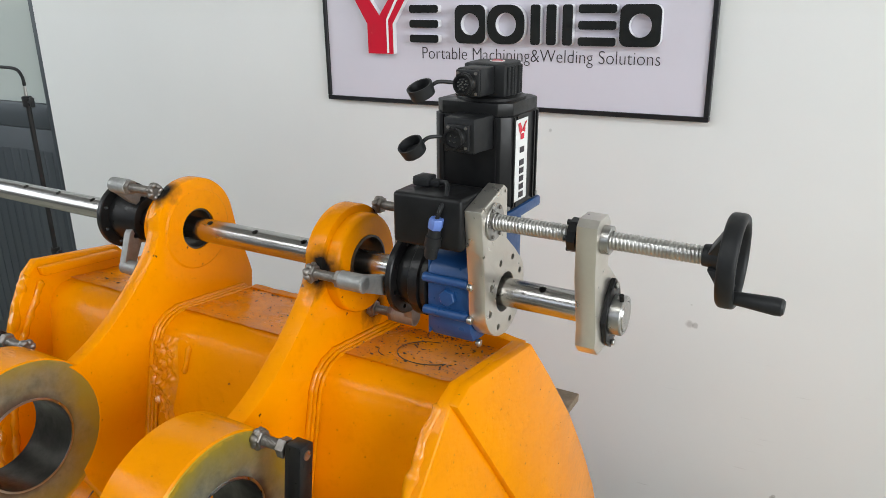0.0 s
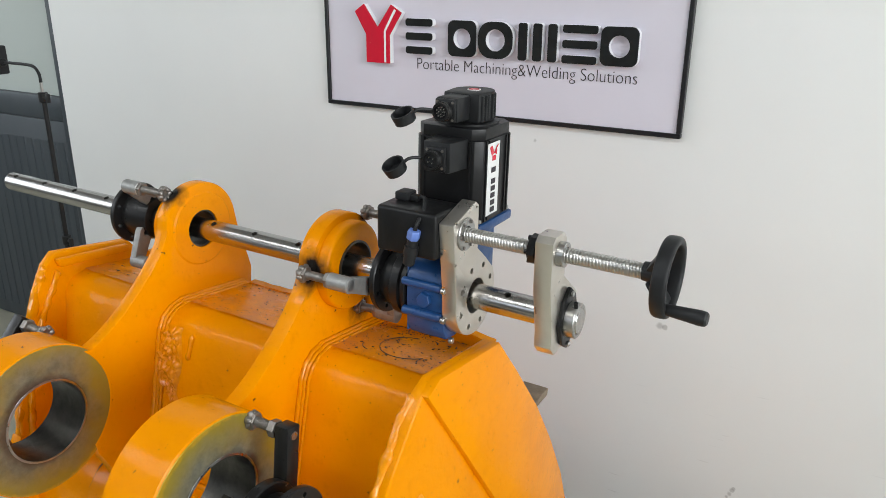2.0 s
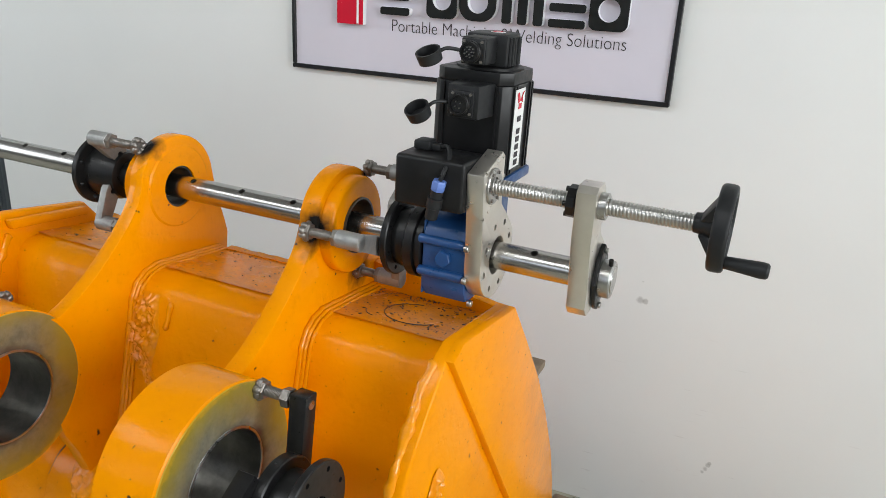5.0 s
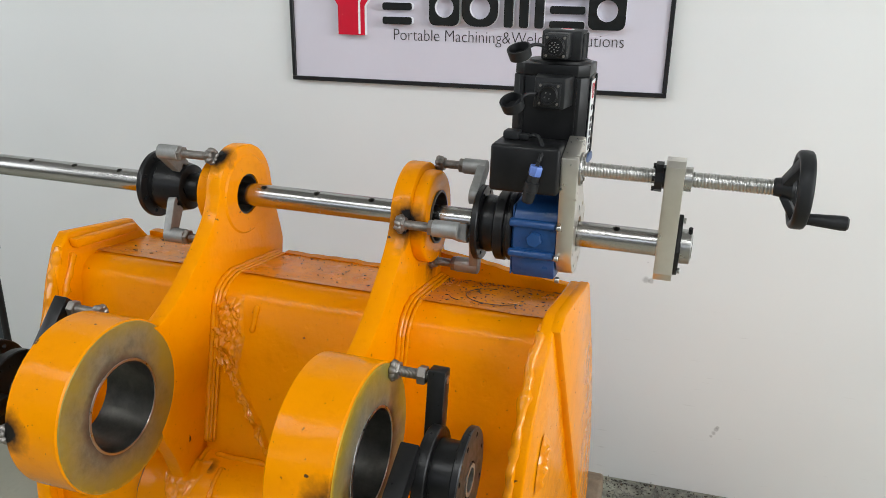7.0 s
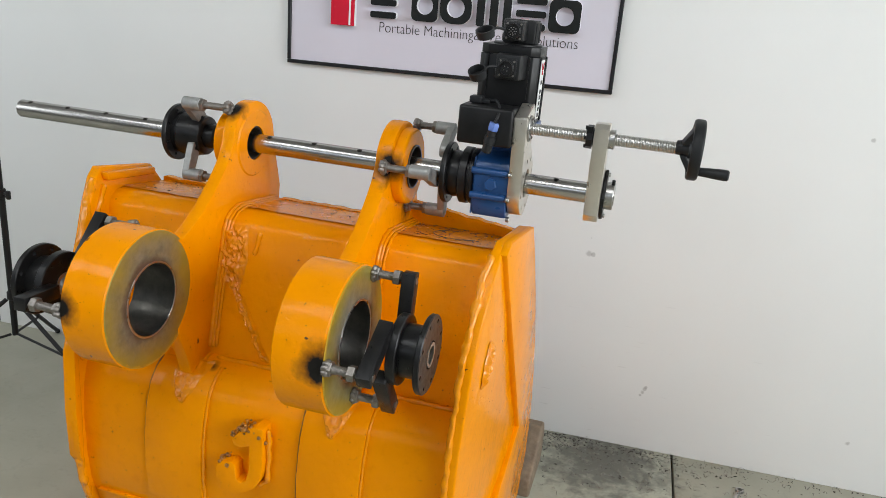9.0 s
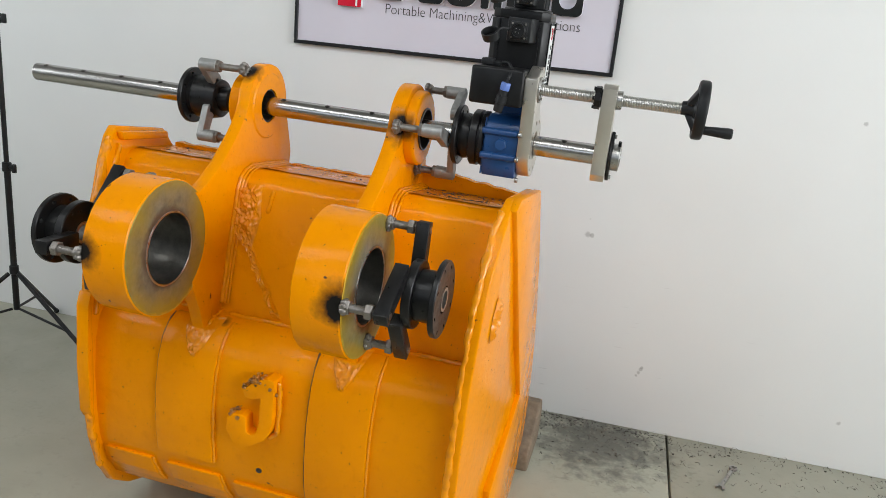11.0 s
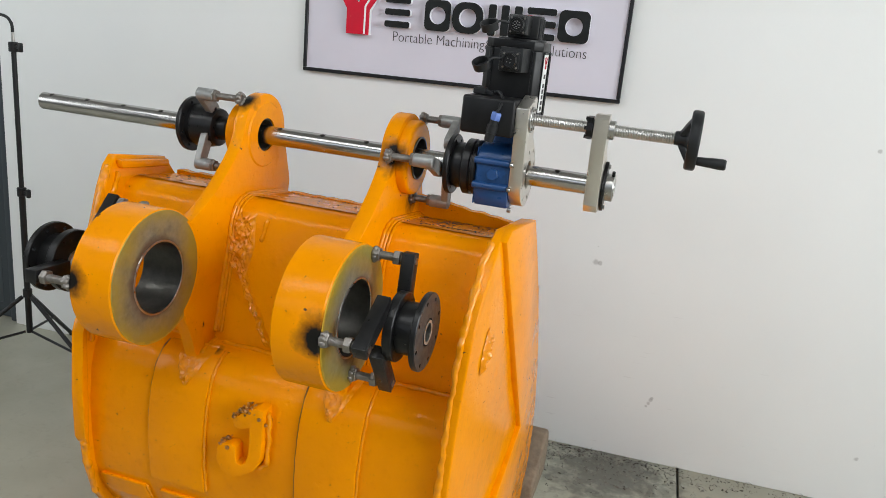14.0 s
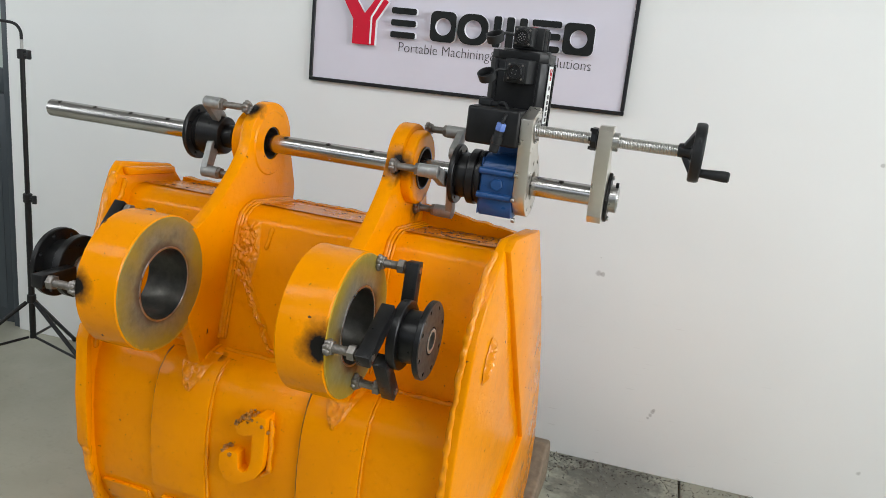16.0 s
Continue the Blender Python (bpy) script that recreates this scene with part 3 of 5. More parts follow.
plate(bm, [(-1.452, 0.835), (-1.474, 0.80), (-1.484, 0.64), (-1.474, 0.50), (-1.455, 0.47), (-1.45, 0.6)], 0.009, 0.051, bevel=0.004)
taper(bm)
part("edge_strip", bm, YELLOW, left_side, "loose bent yellow edge strip")
bm = B()
grid = []
for i in range(25):
    row = []
    for j in range(49):
        u, v = i / 12 - 1.0, j / 24 - 1.0
        z = 0.922 + 0.056 * v
        y = -1.306 + 0.017 * v + 0.021 * u * math.sqrt(max(0.05, 1.0 - v * v))
        q = Vector((3.0, y, z))
        edge = min(1.0, 3.0 * (1.0 - max(abs(u), abs(v))))
        rim = 0.0055 * math.exp(-((max(abs(u), abs(v)) - 0.7) / 0.22) ** 2)
        row.append(bm.verts.new((1.157 + edge * (0.006 + rim + 0.006 * noise.noise(q * 70) + 0.004 * noise.noise(q * 170)), y + 0.004 * noise.noise(q * 50), z)))
    grid.append(row)
for i in range(24):
    for j in range(48):
        bm.faces.new((grid[i][j], grid[i + 1][j], grid[i + 1][j + 1], grid[i][j + 1]))
taper(bm)
part("weld_scar", bm, WELD, right_side, "lumpy weld scar painted over", 60)

# ears with bosses and pivot rings
def ear_outline():
    head = arc(BAR_Y, BAR_Z + 0.002, 0.1085, 15, 160, 18)
    front = [(v.x, v.y) for v in curve_through([(-1.206, 1.345, 0), (-1.222, 1.308, 0), (-1.253, 1.270, 0), (-1.294, 1.231, 0), (-1.343, 1.191, 0), (-1.393, 1.160, 0), (-1.432, 1.143, 0)], 4)]
    ring = arc(RING_Y, RING_Z, 0.150, 48, -50, 12)
    tail = [(-1.452, 0.895), (-1.425, 0.840), (-1.400, 0.770), (-1.36, 0.76)]
    inside = [(-1.30, 0.80), (-1.00, 1.10), (-0.955, 1.13), (-0.950, 1.175), (-0.958, 1.205), (-0.985, 1.285)]
    return head + front + ring + tail + inside


for side_x, x0, x1, hole, bx0, bx1 in ((-1, 0.376, 0.411, 0.043, 0.337, 0.375), (1, 0.791, 0.830, 0.053, 0.831, 0.862)):
    bm = B()
    plate(bm, ear_outline(), x0, x1, [(BAR_Y, BAR_Z, hole + 0.003)], bevel=0.004)
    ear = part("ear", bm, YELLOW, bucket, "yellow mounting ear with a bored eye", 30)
    bm = B()
    rb, tb = (0.080, bx1 - bx0) if side_x < 0 else (0.096, 0.026)
    prof = [(0, hole + 0.002), (0, rb), (tb - 0.007, rb), (tb - 0.003, rb - 0.0018), (tb - 0.0008, rb - 0.0045), (tb, rb - 0.008), (tb, hole + 0.002)]
    lathe(bm, prof, (bx0, BAR_Y, BAR_Z), (1, 0, 0), 48, hollow=True)
    part("boss", bm, YELLOW, ear, "round yellow boss around the eye")
    if side_x < 0:
        # solid dark plug in place of the shaded inside of a grease hole
        bm = B()
        rod(bm, (0.356, BAR_Y - 0.066, BAR_Z - 0.036), (0.356, BAR_Y - 0.0705, BAR_Z - 0.0385), 0.0085, 18)
        part("grease_hole_disc", bm, BORE, ear, "small dark disc standing in for the shaded grease hole")
    other = x1 if side_x < 0 else x0
    bm = B()
    lathe(bm, [(0, hole + 0.002), (0, 0.089), (0.0035, 0.085), (0.0035, hole + 0.002)], (other if side_x < 0 else other - 0.0035, BAR_Y, BAR_Z), (1, 0, 0), 48, hollow=True)
    part("facing", bm, YELLOW, ear, "shallow ring around the eye")
    bm = B()
    lathe(bm, [(0, hole - 0.002), (0, hole + 0.0022), (max(x1, bx1) - min(x0, bx0) - 0.002, hole + 0.0022), (max(x1, bx1) - min(x0, bx0) - 0.002, hole - 0.002)], (min(x0, bx0) + 0.001, BAR_Y, BAR_Z), (1, 0, 0), 40, hollow=True)
    part("bore_sleeve", bm, BORE, ear, "dark bored sleeve")
    for sx in (x0 - 0.001, x1 + 0.001):
        o = 0.004 if sx > x0 else -0.004
        for k, rr in ((0.6, 0.0060), (2.6, 0.0046), (4.6, 0.0040)):
            q = o * k
            d = 0.0012 * k
            bead([(sx + q, -0.982, 1.150 - d), (sx + q, -1.08, 1.161 - d), (sx + q * 1.1, -1.190, 1.172 - d), (sx + q * 1.1, -1.222, 1.164 - d), (sx + q * 1.1, -1.246, 1.148 - d), (sx + q, -1.262 + d, 1.118), (sx + q, -1.292 + d, 0.985), (sx + q, -1.328 + d, 0.822)], rr, bucket, 0.22, 60)
        bead([(sx + o, -1.30, 0.806), (sx + o, -1.375, 0.790), (sx + o * 1.5, -1.412, 0.760)], 0.006, bucket, 0.5, 60)

for x0, x1, ry, rz in ((0.300, 0.407, -1.549, 1.032), (0.790, 0.899, -1.558, 1.041)):
    bm = B()
    w = x1 - x0
    lathe(bm, [(0.003, 0.086), (0.0, 0.089), (0, 0.156), (0.003, 0.160), (w - 0.003, 0.160), (w, 0.156), (w, 0.089), (w - 0.003, 0.086)], (x0, ry, rz), (1, 0, 0), 72, hollow=True)
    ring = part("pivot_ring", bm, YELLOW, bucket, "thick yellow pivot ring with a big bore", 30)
    bm = B()
    lathe(bm, [(0, 0.0855), (0, 0.1575), (0.0018, 0.1565), (0.0018, 0.0865)], (x1 + 0.0003, ry, rz), (1, 0, 0), 72, hollow=True)
    part("ring_face", bm, RING_FACE, ring, "bare steel face with yellowish tint")
    bm = B()
    lathe(bm, [(0, 0.0835), (0, 0.0854), (w + 0.002, 0.0854), (w + 0.002, 0.0835)], (x0 + 0.0005, ry, rz), (1, 0, 0), 64, hollow=True)
    part("bore_sleeve", bm, BORE, ring, "dark oily bore")
    bm = B()
    lathe(bm, [(0, 0.0836), (0, 0.0885), (0.0009, 0.0880), (0.0016, 0.0842)], (x1 + 0.0022, ry, rz), (1, 0, 0), 64, hollow=True)
    part("bore_edge", bm, STEEL, ring, "bright machined edge of the bore")

# rough weld repair on the web beside the first ear
def web_y(z):
    return -1.252 - (1.128 - z) * 0.2134


bm = B()
nx, nz = 56, 110
grid = []
for i in range(nx + 1):
    col = []
    for j in range(nz + 1):
        f = j / nz
        z = 1.138 - 0.330 * f
        centre = 0.438 + (0.0 if f < 0.35 else (f - 0.35) * 0.205)
        half = 0.047 - 0.035 * min(1.0, max(0.0, (f - 0.36) / 0.12))
        x = centre - half + 2 * half * i / nx
        q = Vector((x, 0, z))
        edge = min(1.0, min(i, nx - i) / 7, min(j, nz - j) / 5)
        h = edge * (0.008 + 0.011 * noise.noise(q * 42) + 0.0075 * noise.noise(q * 105) + 0.004 * noise.noise(q * 240))
        x += 0.006 * noise.noise(q * 30)
        col.append(bm.verts.new((x, web_y(z) - max(-0.003, h), z)))
    grid.append(col)
for i in range(nx):
    for j in range(nz):
        bm.faces.new((grid[i][j], grid[i + 1][j], grid[i + 1][j + 1], grid[i][j + 1]))
part("weld_scar", bm, WELD, bucket, "rough lumpy weld repair painted over", 70)
bead([(0.515, web_y(1.13) - 0.002, 1.13), (0.505, web_y(1.07) - 0.002, 1.07)], 0.006, bucket, 0.5, 55)
bead([(0.44, -1.331, 0.800), (0.77, -1.333, 0.800)], 0.0065, bucket, 0.5, 40)
bead([(0.84, -1.333, 0.800), (1.10, -1.333, 0.800)], 0.007, bucket, 0.6, 40)
bead([(0.06, -1.333, 0.800), (0.37, -1.333, 0.800)], 0.007, bucket, 0.6, 40)


def shell_y(z):
    for (ya, za), (yb, zb) in zip(outer[6:], outer[7:]):
        if zb <= z <= za:
            return ya + (yb - ya) * (za - z) / (za - zb)
    return outer[6][0] if z > outer[6][1] else outer[-1][0]


# flat rough weld, pointed at its lower end, where an ear meets the shell
for xt, seed in ((0.400, 3.0), (0.808, 9.0)):
    bm = B()
    rows_z, cols_x = 34, 26
    grid = []
    for j in range(rows_z + 1):
        f = j / rows_z
        z = 0.802 - 0.092 * f
        half = 0.047 * (1.0 - f) ** 0.8 + 0.004
        row = []
        for i in range(cols_x + 1):
            x = xt - half + 2 * half * i / cols_x
            q = Vector((x, seed, z))
            edge = min(1.0, min(i, cols_x - i) / 4, (rows_z - j) / 4)
            h = edge * (0.007 + 0.008 * noise.noise(q * 60) + 0.006 * noise.noise(q * 150))
            row.append(bm.verts.new((x + 0.005 * noise.noise(q * 45), shell_y(z) - 0.0125 - max(-0.002, h), z)))
        grid.append(row)
    for j in range(rows_z):
        for i in range(cols_x):
            bm.faces.new((grid[j][i], grid[j][i + 1], grid[j + 1][i + 1], grid[j + 1][i]))
    part("weld_scar", bm, WELD, bucket, "rough weld under the ear", 60)


# wear strips that follow the shell
def strip(x0, x1, z_top, z_bot, thick=0.013, skew=0.0):
    prof = [(y, z) for y, z in outer if z_bot - 1e-6 <= z <= z_top + 1e-6]

    def y_at(z):
        for (ya, za), (yb, zb) in zip(outer[6:], outer[7:]):
            if zb <= z <= za:
                return ya + (yb - ya) * (za - z) / (za - zb)
        return outer[-1][0]
    zs = [z_top + (z_bot - z_top) * i / 24 for i in range(25)]
    bm = B()
    a = [bm.verts.new((x0 + skew * i / 24, y_at(z) - thick, z)) for i, z in enumerate(zs)]
    b = [bm.verts.new((x1 + skew * i / 24, y_at(z) - thick, z)) for i, z in enumerate(zs)]
    c = [bm.verts.new((x1 + skew * i / 24, y_at(z) + 0.004, z)) for i, z in enumerate(zs)]
    d = [bm.verts.new((x0 + skew * i / 24, y_at(z) + 0.004, z)) for i, z in enumerate(zs)]
    for p, q in ((a, b), (b, c), (c, d), (d, a)):
        for i in range(24):
            bm.faces.new((p[i], q[i], q[i + 1], p[i + 1]))
    for i in (0, 24):
        bm.faces.new((a[i], b[i], c[i], d[i]))
    bmesh.ops.recalc_face_normals(bm, faces=bm.faces[:])
    es = [e for e in bm.edges if len(e.link_faces) == 2 and e.calc_face_angle(0) > 0.9]
    bmesh.ops.bevel(bm, geom=es, offset=0.004, segments=2, affect="EDGES", profile=0.5)
    ob = part("wear_strip", bm, YELLOW, bucket, "raised yellow wear strip")
    bead([(x1 + 0.003 + skew * i / 24, y_at(z) - 0.004, z) for i, z in enumerate(zs)], 0.0045, bucket, 0.4, 60)
    return ob


strip(0.306, 0.470, 0.792, 0.405, 0.012, -0.013)
strip(0.731, 0.894, 0.792, 0.215, 0.012, -0.012)
# dark tubes painted as the shadow in the crevice left of each strip
for xs, zb, sk in ((0.304, 0.405, -0.013), (0.729, 0.215, -0.012)):
    bm = B()
    tube(bm, [(xs + sk * i / 40, shell_y(0.790 + (zb - 0.790) * i / 40) - 0.0035, 0.790 + (zb - 0.790) * i / 40) for i in range(41)], 0.0022, 6, 0.7, 30)
    part("seam", bm, SEAM_SHADE, bucket, "dark tube standing in for the shaded gap beside the strip", 60)
strip(0.112, 0.258, 0.362, 0.258, 0.012, 0.008)
strip(0.306, 0.468, 0.362, 0.255, 0.012, 0.010)
strip(0.507, 0.690, 0.352, 0.250, 0.012, 0.010)
strip(0.900, 1.060, 0.300, 0.205, 0.012)

# lifting hook
hook = [(0.563, 0.672), (0.596, 0.701), (0.626, 0.716), (0.648, 0.713), (0.648, 0.668), (0.647, 0.599), (0.641, 0.568), (0.626, 0.543), (0.596, 0.523), (0.564, 0.508), (0.537, 0.521), (0.520, 0.552), (0.522, 0.584), (0.537, 0.598), (0.563, 0.603), (0.575, 0.597), (0.577, 0.556), (0.590, 0.552), (0.603, 0.560), (0.611, 0.597), (0.611, 0.660), (0.590, 0.651), (0.570, 0.653)]
bm = B()
plate(bm, hook, -1.472, -1.425, bevel=0.003, seg=2, axis="y")
hk = part("lifting_hook", bm, YELLOW, bucket, "thick yellow hook welded to the shell", 30)
random.seed(8)
for where, n0 in (((0.562, 0.650, 0.676, 0.708), 60), ((0.522, 0.556, 0.588, 0.601), 22)):
    bm = B()
    for k in range(n0):
        a = k / (n0 - 1)
        x = where[0] + (where[1] - where[0]) * a
        z = where[2] + (where[3] - where[2]) * math.sin(a * math.pi) + random.uniform(-0.006, 0.005)
        c = Vector((x, random.uniform(-1.474, -1.43), z))
        res = bmesh.ops.create_icosphere(bm, subdivisions=1, radius=random.uniform(0.003, 0.0065), matrix=Matrix.Translation(c))
        for v in res["verts"]:
            v.co += (v.co - c) * 0.6 * noise.noise(v.co * 90)
    part("weld_spatter", bm, SPATTER, hk, "rusty and yellow lumpy weld spatter", 60, kind="stuff")
bead([(0.652, -1.450, 0.705), (0.653, -1.448, 0.62), (0.648, -1.446, 0.56), (0.626, -1.446, 0.536)], 0.0075, hk, 0.7, 40)
# no hole is cut: a dark disc stands for the drain hole's shade
bm = B()
lathe(bm, [(0, 0.009), (0.006, 0.008)], (0.590, -1.414, 0.418), (0, -1, -0.2), 16)
part("drain_hole_disc", bm, BORE, bucket, "small dark disc standing in for the shaded drain hole")

# cutting edge, teeth and a rusty lug at the mouth
bm = B()
box(bm, (0.04, -0.60, 0.026), (1.15, -0.40, 0.06), 0.004)
part("cutting_edge", bm, RUSTY, bucket, "worn steel cutting edge")
for i in range(5):
    x = 0.075 + i * 0.262
    bm = B()
    pts = [(-0.48, 0.024), (-0.22, 0.022), (-0.19, 0.05), (-0.20, 0.16), (-0.235, 0.212), (-0.29, 0.222), (-0.40, 0.14), (-0.48, 0.10)]
    plate(bm, [(y - 0.02, z) for y, z in pts], x, x + 0.085, bevel=0.012, seg=3)
    part("tooth", bm, RUSTY, bucket, "worn brownish steel tooth")
bm = B()
plate(bm, [(-0.84, 0.893), (-0.692, 0.896), (-0.690, 0.916), (-0.838, 0.913)], 1.085, 1.154, bevel=0.003)
part("lug", bm, RUSTY, bucket, "dirty rusted steel lug")

rag = thing("rag", (1.12, -0.80, 0.915), "blue crumpled rag lying on a rusty steel lug", "rag")
bm = B()
res = bmesh.ops.create_icosphere(bm, subdivisions=4, radius=1.0)
for v in res["verts"]:
    n = noise.noise(v.co * 2.3) + 0.5 * noise.noise(v.co * 6)
    v.co = Vector((1.112, -0.795, 0.931)) + Vector((v.co.x * 0.022, v.co.y * 0.030, v.co.z * 0.020)) * (1 + 0.5 * n)
part("cloth", bm, BLUE_RAG, rag, smooth=80)

# ---- boring bar ----
bar = thing("boring_bar", (0.5, BAR_Y, BAR_Z - 0.025), "polished steel boring bar through both bucket ears", "bar")
bm = B()
lathe(bm, [(0, 0.0225), (0.0025, 0.025), (1.6925, 0.025), (1.695, 0.0225)], (-0.336, BAR_Y, BAR_Z), (1, 0, 0), 48)
cutter = B()
for i in range(14):
    x = -0.296 + i * 0.1262
    d = Vector((0, -0.42, 0.907)).normalized()
    c = Vector((x, BAR_Y, BAR_Z))
    rod(cutter, c + d * 0.008, c + d * 0.04, 0.0068, 16)
part("bar", cut("bar", bm, cutter, CHROME), CHROME, bar, "polished steel bar with a row of holes")
# dark liners added so that the cut holes read as deep shade
for i in range(14):
    c = Vector((-0.296 + i * 0.1262, BAR_Y, BAR_Z))
    d = Vector((0, -0.42, 0.907)).normalized()
    bm = B()
    lathe(bm, [(0.0085, 0.0050), (0.0085, 0.0067), (0.0225, 0.0067), (0.0225, 0.0062), (0.010, 0.0062), (0.010, 0.0001), (0.0085, 0.0001)], c, d, 16, hollow=True)
    part("tool_hole_shade", bm, BORE, bar, "dark liner that deepens the shade in the tool hole")


def stud(parent, a, b, weld_r=0.014):
    """A threaded stud along x from a weld at a to a nut at b."""
    a, b = Vector(a), Vector(b)
    d = (b - a).normalized()
    bm = B()
    n = int((b - a).length / 0.0012)
    prof = [(0, 0.0085)] + [(0.001 + i * 0.0012, 0.0092 if i % 2 else 0.0086) for i in range(n - 1)]
    lathe(bm, prof, a, d, 16)
    st = part("stud", bm, DULL_STEEL, parent, "threaded dark steel stud")
    bm = B()
    hexnut(bm, b - d * 0.020, d, 0.0165, 0.015)
    part("nut", bm, DULL_STEEL, st, "hexagonal nut")
    bm = B()
    hexnut(bm, a + d * 0.004, d, 0.0155, 0.012)
    part("weld_nut", bm, DULL_STEEL, st, "hexagonal nut")
    bm = B()
    for k in range(7):
        an = k * math.tau / 7
        c = a + Vector((0, math.cos(an), math.sin(an))) * 0.011 + d * 0.004
        res = bmesh.ops.create_icosphere(bm, subdivisions=2, radius=0.0075, matrix=Matrix.Translation(c))
        for v in res["verts"]:
            v.co += (v.co - c) * 0.5 * noise.noise(v.co * 110)
    part("tack_weld", bm, DULL_STEEL, st, "lumpy bare tack weld", 60)


def flange(x, sgn, yc, zc, r, t, bolts, bolt_r, bore, name="flange"):
    bm = B()
    lathe(bm, [(0.0, bore), (0, r - 0.002), (0.002, r), (t - 0.002, r), (t, r - 0.002), (t, bore)], (x, yc, zc), (sgn, 0, 0), 56, hollow=True)
    cutter = B()
    for k in range(bolts):
        a = k * math.tau / bolts + 0.3
        c = Vector((x, yc + bolt_r * math.cos(a), zc + bolt_r * math.sin(a)))
        rod(cutter, c - Vector((0.01 * sgn, 0, 0)), c + Vector(((t + 0.01) * sgn, 0, 0)), 0.0048, 12)
    return cut(name, bm, cutter, BLACK)


def ring_support(x_face, sgn, angles, label, reach=0.074, swing=0.0, yc=-1.566, zc=1.048):
    """A black three-armed bearing support welded to a pivot ring; x_face: the ring's face."""
    sp = thing("bearing_support", (x_face, yc, zc - 0.14), label, "bearing", "bearing supports on the pivot rings")

    def X(d):
        return x_face + sgn * (d + reach - 0.074 if d > 0.01 else d)

    x_ref = x_face + sgn * (reach - 0.074)
    part("flange", flange(X(0.160), sgn, yc, zc, 0.083, 0.013, 8, 0.070, 0.030), BLACK, sp, "black flange with bolt holes")
    bm = B()
    lathe(bm, [(0.120, 0.027), (0.120, 0.056), (0.160, 0.056), (0.160, 0.027)], (x_ref, yc, zc), (sgn, 0, 0), 44, hollow=True)
    part("hub", bm, BLACK, sp, "black hub")
    bm = B()
    lathe(bm, [(0.100, 0.026), (0.100, 0.072), (0.102, 0.074), (0.118, 0.074), (0.120, 0.072), (0.120, 0.026)], (x_ref, yc, zc), (sgn, 0, 0), 48, hollow=True)
    part("arm_disc", bm, BLACK, sp, "black disc that carries the arms")
    bm = B()
    lathe(bm, [(0.098, 0.0195), (0.098, 0.0265), (0.174, 0.0265), (0.174, 0.0195)], (x_ref, yc, zc), (sgn, 0, 0), 40, hollow=True)
    part("bearing_race", bm, STEEL, sp, "bright steel bearing race")
    for dy, dz in angles:
        end = Vector((0, ARM_Y + dy, ARM_Z + dz))
        c = Vector((0, yc, zc))
        d = Matrix.Rotation(radians(swing), 3, "X") @ (end - c).normalized()
        length = (end - c).length * math.cos(radians(swing)) + 0.016
        foot = end + d * 0.016 - d * length
        w = Vector((0, -d.z, d.y))
        bm = B()
        m = Matrix(((sgn, 0, 0, X(0.074)), (0, d.y, w.y, foot.y), (0, d.z, w.z, foot.z), (0, 0, 0, 1)))
        box(bm, (0.0, 0.0 if swing else 0.045, -0.0155), (0.030, length, 0.0155), 0.0025, 2, m)
        arm = part("arm", bm, BLACK, sp, "black square arm")
        bm = B()
        rod(bm, (X(0.100), end.y, end.z), (X(0.1055), end.y, end.z), 0.0075, 14)
        part("stud_end", bm, STEEL, arm, "bright stud end")
        stud(sp, (X(0.001), end.y, end.z), (X(0.074), end.y, end.z))
    return sp


ring_support(0.900, 1, ((0.105, 0.110), (-0.130, -0.006), (0.025, -0.142)), "black three-armed bearing support welded to the pivot ring", 0.069, 31)
ring_support(0.300, -1, ((0.124, 0.106), (-0.120, -0.014), (0.025, -0.142)), "black three-armed bearing support with bright bolts welded on", 0.079, 0.0, -1.570, 1.037)


def cast_arm(parent, x0, x1, ang, r, sgn):
    """A grey cast lever from the hub to a lug that takes a stud along x."""
    ey, ez = BAR_Y + r * math.cos(radians(ang)), BAR_Z + r * math.sin(radians(ang))
    iy, iz = BAR_Y + 0.052 * math.cos(radians(ang - 20 * sgn)), BAR_Z + 0.052 * math.sin(radians(ang - 20 * sgn))
    d = Vector((ey - iy, ez - iz)).normalized()
    w = Vector((-d.y, d.x))
    a0 = math.degrees(math.atan2(d.y, d.x))
    bm = B()
    pts = arc(ey, ez, 0.0145, a0 - 90, a0 + 90, 10) + arc(iy, iz, 0.0185, a0 + 90, a0 + 270, 10)
    plate(bm, pts, x0, x0 + sgn * 0.018, [(iy, iz, 0.0065)], bevel=0.003)
    arm = part("arm", bm, CAST, parent, "grey cast lever arm", 40)
    bm = B()
    lathe(bm, [(0, 0.012), (0.002, 0.0165), (abs(x1 - x0) - 0.002, 0.0165), (abs(x1 - x0), 0.013)], (x0, ey, ez), (1 if x1 > x0 else -1, 0, 0), 28)
    part("lug", bm, CAST, arm, "grey cylindrical lug")
    return ey, ez


def bar_support(label, x_fl, sgn, angles, r, lug0, lug1, welds):
    """Bearing flange on the bar with three cast arms; sgn: the way from the flange to the ear."""
    sp = thing("bearing_support", (x_fl, BAR_Y, BAR_Z - 0.07), label, "bearing", "bearing supports on the boring bar")
    part("flange", flange(x_fl, sgn, BAR_Y, BAR_Z, 0.076, 0.013, 8, 0.063, 0.0262), BLACK, sp, "black flange with bolt holes")
    for ang, weld_x in zip(angles, welds):
        ey, ez = cast_arm(sp, lug0, lug1, ang, r, 1 if lug1 > lug0 else -1)
        stud(sp, (weld_x, ey, ez), (lug1 + (0.012 if weld_x < lug1 else -0.012), ey, ez))
    return sp


